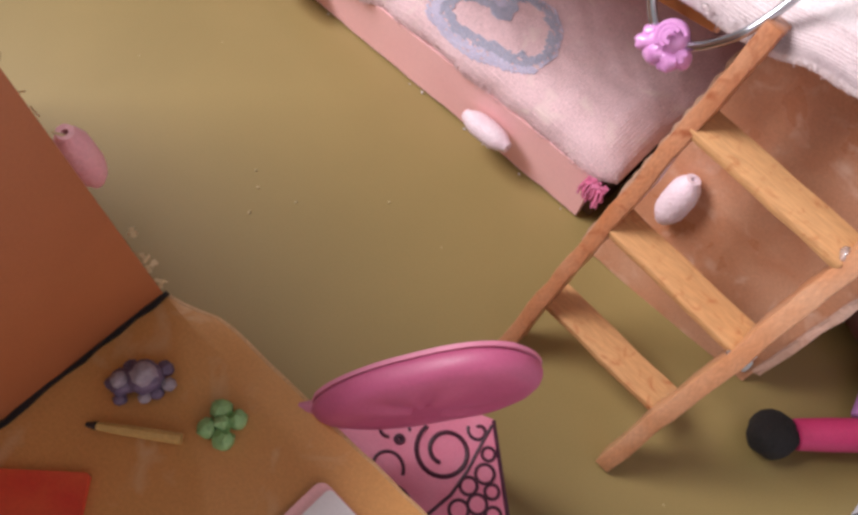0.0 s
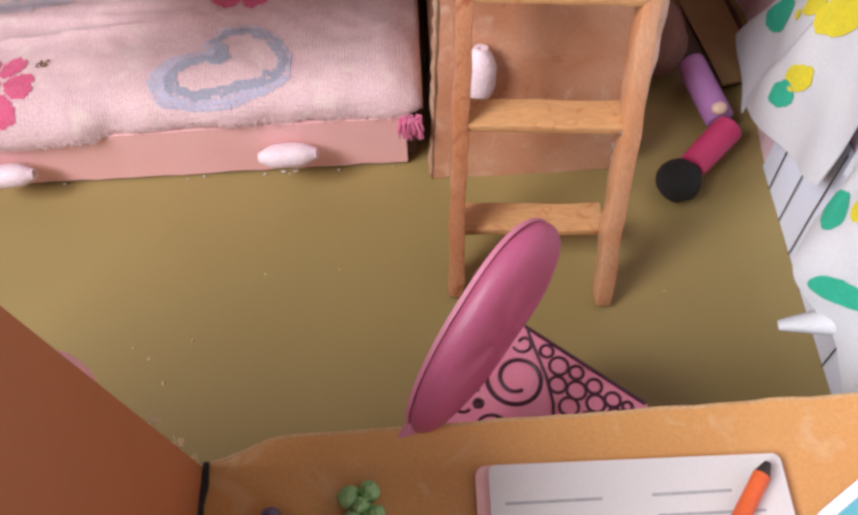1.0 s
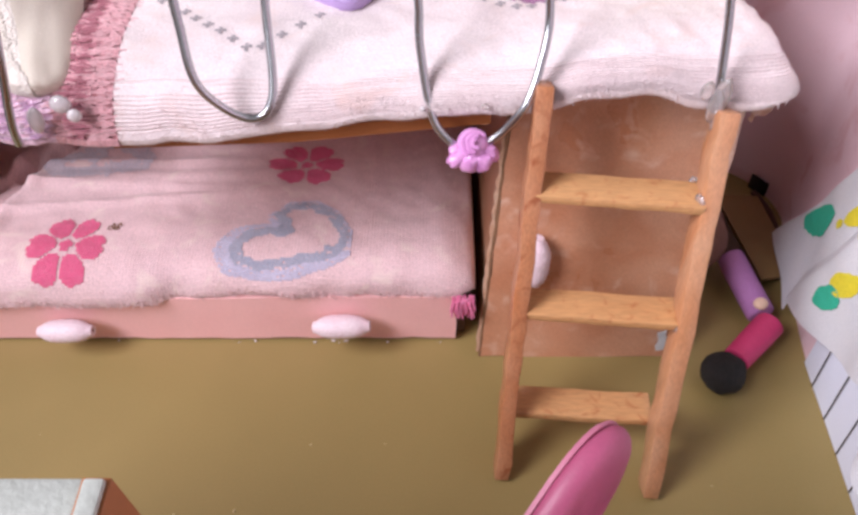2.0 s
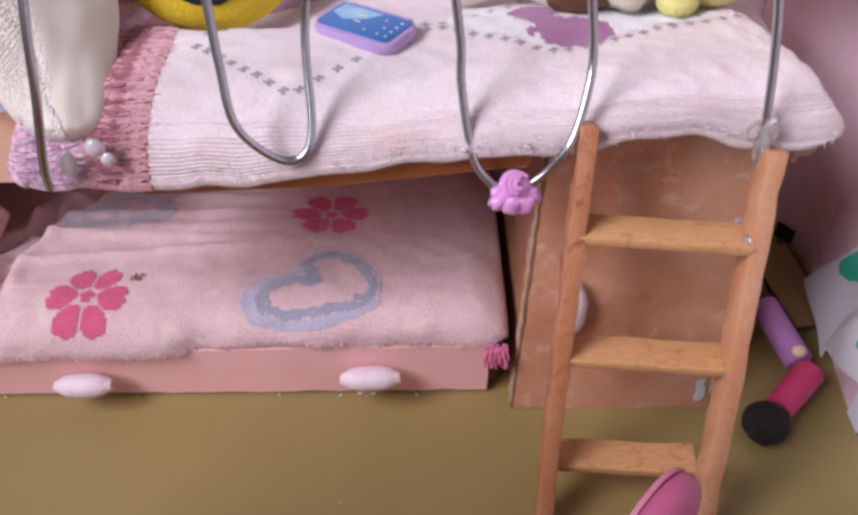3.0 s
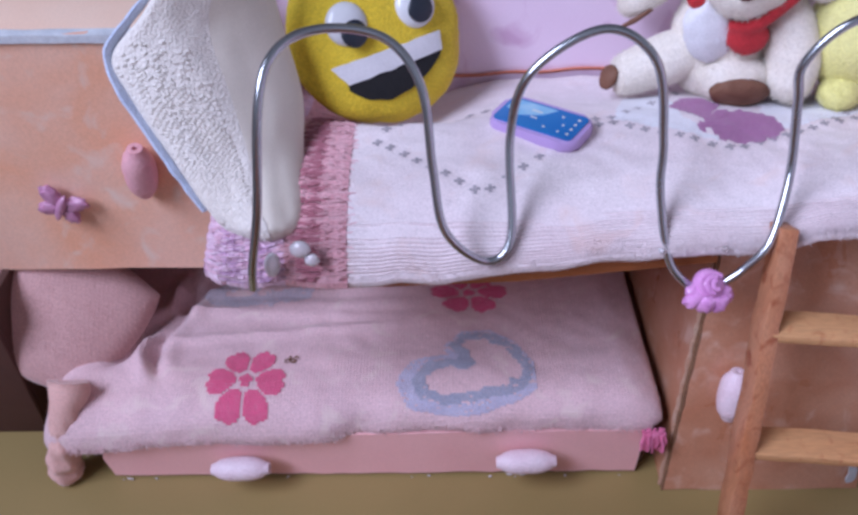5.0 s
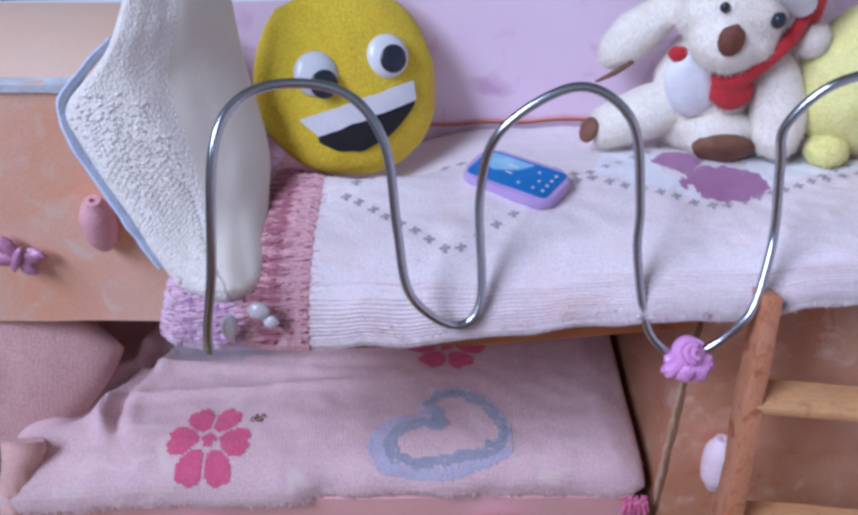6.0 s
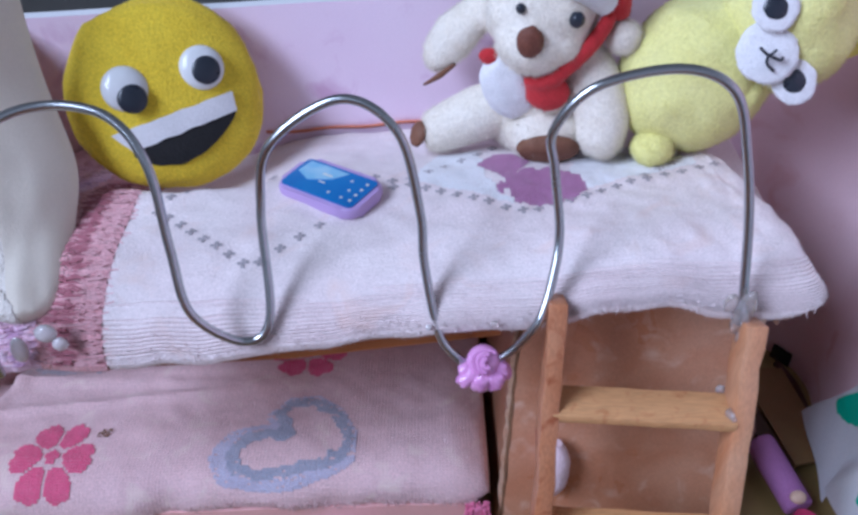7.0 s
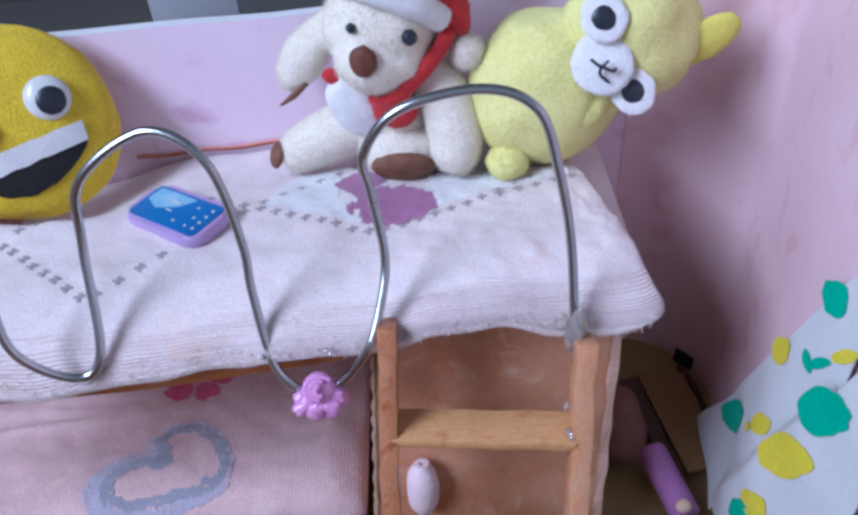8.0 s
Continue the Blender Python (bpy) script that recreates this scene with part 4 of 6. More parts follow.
# ---------------------------------------------------------------- upper bed
def up_low(x):
    """Height of the blanket's lower front edge."""
    z = 8.22 + 0.86 * smooth01((x + 7.6) / 8.0) + 0.15 * smooth01((x - 6.3) / 1.2)
    return z + 0.10 * noise.noise(Vector((x * 1.1, 0, 5))) + 0.5 * math.exp(-((x - 3.7) / 1.6) ** 4) + 0.1 * smooth01((x - 5.0) / 1.0)


def up_top(x, y):
    """Height of the blanket's top, rounded at the front and at its ends."""
    z = 9.74 + 0.03 * min(y, 4) - 0.9 * smooth01((y - 3.8) / 4.4) + 0.28 * smooth01((x + 2) / 7) * smooth01((4.5 - y) / 3)
    z += 0.10 * noise.noise(Vector((x * 0.45, y * 0.5, 9))) + 0.03 * noise.noise(Vector((x * 1.8, y * 2, 2)))
    z += 0.05 * noise.noise(Vector((x * 1.1, y * 1.3, 12))) + 0.028 * noise.noise(Vector((x * 2.9, y * 3.1, 7))) * (0.5 + 0.5 * smooth01((x + 1) / 4))
    z -= 0.3 * smooth01((-8.6 - x) / 2.5) + 0.85 * math.exp(-((x + 7.1) / 2.1) ** 2) * smooth01((y - 4.0) / 1.4)
    b = up_low(x)
    e = (0.35 + 0.65 * bulge((x - 6.3) / 1.25, 3.6)) * (0.25 + 0.75 * bulge((-10.4 - x) / 1.15, 2.2))
    return b + (z - b) * e * bulge((2.4 - y) / 2.55, 2.1)


def up_round(x):
    """How far the blanket's front draws back towards its rounded ends."""
    return 0.75 * (1 - bulge((x - 6.3) / 1.22, 3.0)) + 0.7 * (1 - bulge((-10.6 - x) / 0.95, 2.0))


def build_upper_bed():
    mat_ = thing("upper_blanket", (-2, 4, 8.3), "fluffy white-pink knitted sock blanket with dotted diamonds", "blanket")

    def cover(x, t):
        """Points over the blanket: t from 0 at the back to 1 at the front edge."""
        y = 8.1 - 5.7 * t / 0.65 if t < 0.65 else 2.4 - 2.55 * math.sin(math.pi / 2 * (t - 0.65) / 0.35) ** (2 / 2.1)
        y = max(y, -0.149)
        z = up_top(x, y)
        y += 0.07 * noise.noise(Vector((x * 0.8, t * 6, 3))) if t > 0.7 else 0
        y = 8.1 - (8.1 - y) * (8.25 - up_round(x)) / 8.25
        return Vector((x - (0.19 * (y - 0.8) + 0.08 * noise.noise(Vector((y * 1.6, z * 2, 4)))) * smooth01((x - 5.9) / 1.5), y, z))

    def section(ripple=None):
        def f(x):
            pts = [cover(x, k / 160) for k in range(161)]
            pts = [p + Vector((0, -0.03, 0.034)) * ((k % 2 * 2 - 1) * smooth01((k - 118) / 14) * smooth01((159 - k) / 4) * (0.7 + 0.3 * smooth01((x + 1) / 5)) * (0.85 + 0.4 * noise.noise(Vector((x * 0.5, k * 0.3, 0))))) for k, p in enumerate(pts)]
            if ripple:
                pts = [ripple(p, k / 160) for k, p in enumerate(pts)]
            z = up_low(x) - 0.03
            y = pts[-1].y
            r = 0.16
            under = [Vector((x, y + r * (1 - math.cos(a)), z - r * math.sin(a))) for a in (math.pi / 2 * k / 9 for k in range(1, 10))]
            return pts + under + [Vector((x, 8.1, z - r))]
        return f
    top_cover = part("cover", loft(ease(-8.05, 7.5, 190, False, True), section()), M_UPKNIT, mat_, angle=85)
    fuzz([top_cover], 32000, 0.05, 0.008, M_UPKNIT, mat_, 6, 0.8, lambda p, n: (p[:, 1] < 7.5) * (0.3 + 0.3 * (p[:, 1] < 2.0) + 1.0 * (p[:, 0] >= 4.5)))

    def rib(p, t):
        k = 0.05 * math.sin(t * 190)
        return p + Vector((0, -k if t > 0.85 else 0, k))
    fuzz([top_cover], 20000, 0.06, 0.009, M_UPKNIT, mat_, 16, 0.7, lambda p, n: (p[:, 1] < 6.5) * (p[:, 0] > 1.5) * (n[:, 2] > 0.1))
    fuzz([top_cover], 30000, 0.06, 0.006, M_UPKNIT, mat_, 17, 0.7, lambda p, n: (p[:, 1] < 2.2) * (0.25 + 0.75 * np.clip((2.2 - p[:, 1]) / 2.2, 0, 1)) * (n[:, 2] > -0.95))
    rnd = random.Random(23)
    band = part("rib_band", loft(ease(-9.5, -8.06, 14, False, False), section(rib)), M_RIB, mat_, "rose-pink ribbed band")

    def purl(p, t):
        k = 0.05 * math.sin(t * 170) + 0.10 * noise.noise(Vector((p.x * 3, t * 60, 1))) + 0.05 * noise.noise(Vector((p.x * 9, t * 160, 1)))
        return p + Vector((0, -k if t > 0.85 else 0, k))
    cuff = part("cuff", loft(ease(-11.54, -9.51, 44, True, False), section(purl)), M_CUFF, mat_, "pink and purple knitted cuff")
    fuzz([band], 5000, 0.08, 0.014, M_RIB, mat_, 7, 0.6)
    fuzz([cuff], 8000, 0.08, 0.014, M_CUFF, mat_, 8, 0.6)
    # uneven yarn loops round the cuff and the band; maroon paints shade between ribs
    yarns = (M_CUFFP, M_CUFFR, M_CUFFL, M_RIBL, M_RIB, M_RIBD)
    for name, x0, x1, step, tones in (("cuff_stitches", -11.3, -9.6, 0.2, ((2, 2, 1), (0, 0, 2), (2, 1, 2), (0, 0, 1), (1, 1, 2))), ("band_stitches", -9.42, -8.0, 0.29, ((3, 3, 4), (5, 5, 4), (5, 5, 5), (3, 3, 4), (3, 3, 3)))):
        bm = bmesh.new()
        for i, xc in enumerate(np.arange(x0, x1 + 0.01, step)):
            last = cover(xc, 0.3)
            for t in np.linspace(0.3, 1.0, 500):
                p = cover(xc, t)
                if (p - last).length < (0.075 if name == "cuff_stitches" else 0.08 if i in (1, 2) else 0.055) + 0.03 * noise.noise(Vector((i, t * 90, 3))):
                    continue
                last = p
                t2 = min(t + rnd.uniform(-0.012, 0.012), 1.0)
                h = step * rnd.uniform(0.5, 0.9)
                if name == "band_stitches" and i in (2, 4):
                    h *= rnd.uniform(0.5, 1.6)
                up = Vector((0, -0.02 if t > 0.8 else 0, 0.02)) * rnd.uniform(0.6, 2.0)
                j = rnd.uniform(-0.1, 0.1)
                tube([cover(xc + j - h, t) + up * 0.3, p + up * 1.6, cover(xc + j + h, t2) + up * 0.3], [0.012, 0.025, 0.012] if name == "cuff_stitches" else [0.024, 0.034, 0.022] if i in (1, 2) else [0.014, 0.021, 0.012], 5, bm, mat=rnd.choice(tones[min(i if step > 0.25 else i // 2, len(tones) - 1)]))
        tagged(part(name, bm, yarns, mat_, "raised yarn loops"), kind="stuff")
    # dotted diamonds
    def dots():
        out = []
        for ax, ay, bx, by, n in ((-7.6, 3.5, -4.9, 1.3, 9), (-4.9, 1.3, -1.5, 4.2, 10), (-1.5, 4.2, 1.55, 2.8, 9), (1.55, 2.8, 4.3, 3.95, 8), (4.3, 3.95, 6.6, 4.7, 6), (-7.4, 3.8, -4.8, 5.5, 8), (-4.8, 5.5, -1.5, 4.2, 8), (-1.5, 4.3, 1.1, 6.4, 7), (4.3, 4.1, 5.6, 5.0, 4)):
            n = round(n * 0.85)
            for k in range(n):
                t = (k + 0.5) / n
                out.append((ax + (bx - ax) * t + 0.05 * noise.noise(Vector((k, ax, 1))), ay + (by - ay) * t + 0.05 * noise.noise(Vector((k, ax, 5)))))
        return out
    bm = bmesh.new()
    for x, y in dots():
        for dx, dy in ((0, 0), (0.09, 0.03), (-0.09, 0.0), (0.0, 0.09), (0.0, -0.09)):
            s = 0.041
            vs = [bm.verts.new((x + dx + a * s, y + dy + b * s, up_top(x + dx + a * s, y + dy + b * s) + 0.022)) for a, b in ((-1, -1), (1, -1), (1, 1), (-1, 1))]
            bm.faces.new(vs)
    tagged(part("dotted_pattern", bm, M_DOT, mat_, "grey dotted diamond pattern"), kind="stuff")
    def plum(x, y):
        a = ((x - 1.95) / 0.98) ** 2 + ((y - 3.9) / 0.84) ** 2 < 1 + 0.5 * noise.noise(Vector((x * 5, y * 2, 0))) and abs(x - 1.9) < 0.55 + 1.1 * (y - 3.05)
        b = abs(x - 1.1) < 0.6 * (1 - abs(y - 5.15) / 0.8) + 0.1
        return a or b
    def inside(poly):
        def t(x, y):
            hit = False
            for (ax, ay), (bx, by) in zip(poly, poly[1:] + poly[:1]):
                if (ay > y) != (by > y) and x + 0.12 * noise.noise(Vector((x * 3, y * 3, 1))) < ax + (y - ay) / (by - ay) * (bx - ax):
                    hit = not hit
            return hit and not plum(x, y)
        return t
    for poly in ([(2.5, 3.55), (4.2, 4.15), (6.0, 4.75), (5.6, 6.2), (3.0, 6.2)], [(-1.3, 4.35), (1.2, 3.2), (0.6, 4.4), (0.5, 6.2), (-0.6, 6.2)]):
        part("knit_diamond", stitches(inside(poly), min(p[0] for p in poly), max(p[0] for p in poly), 3.0, 6.3, up_top, lift=0.012, seed=9), M_UPWHITE, mat_, "whiter knitted diamond")
    part("knit_heart", stitches(plum, 0.2, 3.3, 2.9, 5.8, up_top, seed=3), M_PURPLE, mat_, "plum knitted heart")
    rnd = random.Random(8)
    bm = bmesh.new()
    for _ in range(420):
        x = rnd.uniform(-8, 7.2)
        p = cover(x, rnd.uniform(0.9, 1.0))
        tube([p, p + Vector((rnd.uniform(-0.12, 0.12), rnd.uniform(-0.16, 0.0), rnd.uniform(-0.12, 0.1)))], [0.012, 0.005], 3, bm)
    tagged(part("fluff", bm, M_UPKNIT, mat_), kind="stuff")
    for c, r in (((5.65, -0.36, 9.5), (0.21, 0.15, 0.6)), ((5.35, -0.3, 9.75), (0.14, 0.09, 0.24)), ((-9.72, -0.3, 8.95), (0.19, 0.13, 0.36)), ((-9.05, -0.22, 9.35), (0.24, 0.16, 0.22)), ((-8.8, -0.28, 9.08), (0.17, 0.12, 0.17)), ((0.5, -0.28, 9.3), (0.09, 0.06, 0.08)), ((-0.9, -0.22, 9.2), (0.07, 0.06, 0.06))):
        part("glue_blob", ball(c, r, rot(0, 8, 0), None, 16, 12, wob=0.1, seed=c[0]), M_GLUECLEAR if c[0] > 0 else M_GLUE, mat_, "clear hot-glue blob")
    # cream sock cushion
    sock = thing("sock_cushion", (-10.2, 1.5, 9.3), "cream towelling sock cushion with a pale blue seam", "cushion")
    right_edge = spline([(-9.6, 0.75, 8.85), (-9.18, 0.9, 9.05), (-9.08, 1.4, 9.4), (-9.25, 2.95, 9.9), (-9.3, 4.05, 10.8), (-9.75, 4.88, 12.5), (-10.0, 5.5, 13.85), (-10.27, 6.5, 15.7)], 10)
    left_edge = spline([(-10.3, 0.75, 8.85), (-11.0, 0.87, 9.14), (-11.5, 1.15, 9.71), (-12.0, 1.53, 10.49), (-12.93, 2.22, 11.9), (-13.2, 2.61, 12.69), (-12.14, 3.18, 13.86), (-11.2, 4.4, 16.3)], 10)

    def bag(side):
        def fn(u, v):
            k = v * (len(right_edge) - 1)
            i = min(int(k), len(right_edge) - 2)
            p, q = left_edge[i].lerp(left_edge[i + 1], k - i), right_edge[i].lerp(right_edge[i + 1], k - i)
            crest = 0.56 - 0.10 * v
            a = abs(u - crest) / (1 - crest if u > crest else crest)
            h = max(1 - a ** 1.9, 0) ** 0.62 * min(1.0, 5 * v + 0.15) ** 0.5 * min(1.0, 6 * (1 - v) + 0.1) ** 0.5
            lump = 1 + 0.22 * noise.noise(Vector((u * 2.5, v * 4, side * 2.0))) + 0.06 * noise.noise(Vector((u * 8, v * 12, side * 3.0)))
            return p.lerp(q, u) + Vector((0.1, -0.72, 0.42)) * side * h * lump * (1.0 if side > 0 else 0.3)
        return fn
    bm = bmesh.new()
    sheet(bag(1), 48, 60, bm)
    n_front = len(bm.faces)
    sheet(bag(-1), 48, 60, bm)
    bm.faces.ensure_lookup_table()
    for k, f in enumerate(bm.faces):
        f.material_index = 1 if (k % (48 * 60)) // 60 > 27 or k >= n_front else 0
    bmesh.ops.remove_doubles(bm, verts=bm.verts, dist=0.004)
    bmesh.ops.recalc_face_normals(bm, faces=bm.faces)
    sock_bag = part("stuffing", bm, (M_SOCK, M_SOCKFLAT), sock)
    face = bag(1)
    bm = bmesh.new()
    for i in range(27):
        for j in range(64):
            u, v = 0.035 + 0.57 * (i + 0.5) / 27, 0.05 + 0.72 * (j + 0.5 * (i % 2)) / 64
            if u > 0.55 - 0.1 * v + 0.22 * smooth01((0.3 - v) / 0.15) or noise.noise(Vector((u * 9, v * 14, 3))) > 0.42 or rnd.random() < smooth01((v - 0.42) / 0.35) or rnd.random() < smooth01((u - 0.42) / 0.2) * (v > 0.3):
                continue
            p = face(u, v)
            e, w = face(u + 0.006, v) - p, face(u, v + 0.004) - p
            up = e.cross(w).normalized()
            up = up if up.y < 0 else -up
            e, w = e.normalized() * 0.066 * rnd.uniform(0.85, 1.2), w.normalized() * 0.042 * rnd.uniform(0.85, 1.2)
            ring = [bm.verts.new(p + e * math.cos(a) + w * math.sin(a) + up * 0.004) for a in (k * math.pi / 3 for k in range(6))]
            top = [bm.verts.new(p + e * 0.5 * math.cos(a) + w * 0.5 * math.sin(a) + up * 0.034) for a in (k * math.pi / 3 for k in range(6))]
            for k in range(6):
                bm.faces.new((ring[k], ring[(k + 1) % 6], top[(k + 1) % 6], top[k]))
            bm.faces.new(top)
    bmesh.ops.recalc_face_normals(bm, faces=bm.faces)
    tagged(part("purl_stitches", bm, M_SOCK, sock, "rows of small raised purl stitches"), kind="stuff")
    fuzz([sock_bag], 15000, 0.07, 0.013, M_SOCK, sock, 9, 0.75, lambda p, n: 1.0 * (p[:, 0] < -10.3 + 0.0 * p[:, 2]) + 0.15, droop=0.2)
    seam_line = spline([(-12.1, 3.25, 13.95), (-12.75, 2.95, 13.35), (-13.25, 2.68, 12.72), (-13.05, 2.3, 12.0), (-12.55, 1.95, 11.15), (-12.1, 1.6, 10.45), (-11.72, 1.3, 9.9), (-11.4, 1.0, 9.5)], 8)
    seam_wide = [0.08 + 0.17 * math.sin(math.pi * min(max(k / (len(seam_line) - 1), 0.02), 0.98)) ** 0.6 + 0.05 * noise.noise(Vector((k * 0.3, 2, 0))) for k in range(len(seam_line))]
    part("seam", tube(seam_line, seam_wide, 10, flat=0.4), M_SOCKBLUE, sock, "pale blue folded seam")


build_upper_bed()


# ---------------------------------------------------------------- wire railing and rose
def build_wire():
    rail = thing("wire_railing", (-2, 0, 8.5), "bent silver wire railing in tall waves along the bunk edge", "railing")
    waves = ((-10.17, -0.60, 8.5), (-10.08, -0.62, 9.2), (-9.78, -0.45, 10.7), (-9.53, 0.27, 12.95), (-9.11, 1.0, 13.69), (-8.17, 1.45, 13.85), (-6.97, 1.35, 13.64), (-6.27, 0.86, 12.8), (-6.05, 0.22, 11.2), (-5.78, -0.34, 9.91), (-4.87, -0.25, 8.97), (-4.29, 0.05, 9.4), (-4.33, 1.18, 11.36), (-3.95, 1.38, 12.84), (-2.48, 1.6, 13.7), (-1.38, 1.27, 13.13), (-1.0, 0.92, 11.4), (-0.95, 0.55, 10.3), (-0.66, -0.2, 8.9), (-0.1, -0.5, 8.3))
    second = ((0.55, -0.5, 8.42), (0.95, -0.46, 8.78), (1.42, -0.34, 9.45), (1.72, 0.2, 10.15), (1.87, 0.72, 10.95), (1.72, 1.05, 12.3), (1.66, 1.18, 13.1), (2.4, 1.21, 14.0), (3.95, 1.24, 14.3), (4.96, 1.06, 13.9), (5.35, 0.73, 12.7), (5.6, 0.38, 11.18), (5.66, -0.35, 9.2))
    for w in (waves, second):
        part("wire", tube(spline(w, 14), 0.1, 10), M_WIRE, rail)
    rose = thing("rose_bead", (0.25, -0.5, 8.0), "lilac-pink resin rose bead on the wire railing", "rose bead")
    c = Vector((0.25, -0.55, 8.42))
    ax = facing((0.15, -0.7, 0.7))
    bm = bmesh.new()
    ball(c, (0.38, 0.40, 0.32), ax, bm, 20, 12)
    for k in range(3):
        r = 0.28 - 0.09 * k
        ring = [c + ax @ Vector((math.cos(a) * r * (1 + 0.06 * math.sin(3 * a + k)), math.sin(a) * r, 0.22 + 0.1 * k)) for a in np.linspace(0.6 + 0.5 * k, 4.0 + 0.5 * k, 26)]
        tube(ring, 0.06, 6, bm)
    part("bloom", bm, M_ROSE, rose)
    for a, l, r in ((212, 0.62, 0.2), (250, 0.5, 0.26), (292, 0.5, 0.26), (326, 0.5, 0.22), (190, 0.4, 0.16)):
        d = ax @ Vector((math.cos(radians(a)), math.sin(radians(a)), 0))
        bm = ball(c + d * 0.36 + ax @ Vector((0, 0, -0.02)), (l * 0.6, r, r), ax.to_4x4().to_3x3() @ rot(0, 0, a), None, 16, 10, wob=0.25, seed=a)
        part("leaf", bm, M_ROSE, rose)


build_wire()


# ---------------------------------------------------------------- toys and phone on the upper bunk
def build_emoji():
    em = thing("smiley_cushion", (-7.6, 5.2, 9.6), "round yellow felt smiley cushion with googly eyes", "cushion")
    n = Vector((0.36, -0.82, 0.46)).normalized()
    ax = facing(n)
    c = Vector((-7.53, 6.39, 11.42))
    R = 2.45
    bm = bmesh.new()
    ball(c - ax @ Vector((0, 0.1, 0)), (R, R * 1.0, 0.8), ax, bm, 72, 32, wob=0.06, seed=3.0)
    body = part("body", bm, M_YELLOW, em)
    fuzz([body], 20000, 0.06, 0.014, M_YELLOW, em, 11, 0.7)
    def on(a, b, h=0.0):
        k = max(1 - (a / R) ** 2 - (b / R) ** 2, 0.02) ** 0.5
        return c + ax @ Vector((a, b, 0.75 * k + h))
    for (a, b, px, py) in ((-0.98, 0.26, 0.1, -0.27), (0.94, 0.36, 0.07, -0.08)):
        e = part("googly_eye", ball(on(a, b, 0.05), (0.56, 0.56, 0.26), ax, None, 28, 14), M_EYEW, em, "white plastic googly eye")
        part("pupil", ball(on(a + px, b + py, 0.26), (0.36, 0.36, 0.1), ax, None, 22, 10), M_PUPIL, e, "dark pupil")
    def felt(top, bot, m, name, label, h):
        """A felt cut-out laid on the face, between an upper and a lower edge."""
        def fn(u, v):
            p, q = Vector(top(u)), Vector(bot(u))
            w = p.lerp(q, v)
            return on(w.x + 0.02 * noise.noise(Vector((u * 9, v * 3, 1))), w.y + 0.03 * noise.noise(Vector((u * 8, v * 2, 5))), h)
        part(name, sheet(fn, 32, 8, thick=0.08), m, em, label)
    felt(lambda u: (-1.6 + 3.1 * u, -0.76 + 0.40 * u), lambda u: (-1.22 + 2.72 * u, -1.25 + 0.40 * u), M_FELTW, "teeth", "white felt teeth", 0.08)
    felt(lambda u: (-1.22 + 2.7 * u, -1.22 + 0.38 * u), lambda u: (-1.22 + 2.7 * u - 0.1 * math.sin(math.pi * u), -1.25 + 0.38 * u - 0.74 * math.sin(math.pi * min(u * 0.97 + 0.03, 1)) ** 0.75), M_FELTB, "mouth", "black felt open mouth", 0.05)


def toy(name, base, label, pieces):
    """A stuffed toy; pieces: part name, material, then blobs (centre, radii, turn) or sausages (points, radius, flat)."""
    t = thing(name, base, label, "plush toy")
    fur = {M_PLUSH: (120000, 0.12, 0.009), M_LEMON: (90000, 0.085, 0.009), M_FELTW: (3500, 0.09, 0.016), M_RED: (3000, 0.07, 0.016)}
    furry = {}
    for k, (pname, m, *shapes) in enumerate(pieces):
        bm = bmesh.new()
        for sh in shapes:
            if isinstance(sh[0][0], tuple):
                line, girth = spline(sh[0], 6), sh[1]
                if isinstance(girth, tuple):
                    girth = [girth[min(i // 6, len(girth) - 2)] * (1 - (i / 6 - min(i // 6, len(girth) - 2))) + girth[min(i // 6, len(girth) - 2) + 1] * (i / 6 - min(i // 6, len(girth) - 2)) for i in range(len(line))]
                tube(line, girth, 16, bm, sh[2])
            else:
                c, r, turn = sh
                ball(c, r, rot(*turn) if isinstance(turn, tuple) else turn, bm, 40, 26, wob=0.08, seed=k * 1.7 + c[0])
        ob = part(pname, bm, m, t)
        if m in (M_PLUSH, M_LEMON, M_RED):
            melt = ob.modifiers.new("melt", "REMESH")
            melt.mode, melt.voxel_size, melt.use_smooth_shade = "VOXEL", 0.0009, True
            ease_off = ob.modifiers.new("soften", "SMOOTH")
            ease_off.factor, ease_off.iterations = 0.5, 10
        if m in fur:
            furry.setdefault(m.name, (m, []))[1].append(ob)
    for m, obs in furry.values():
        fuzz(obs, *fur[m], m, t, 12, 0.76, lambda p, n: 1.0 * (n[:, 1] < 0.5), droop=0.1)
    return t


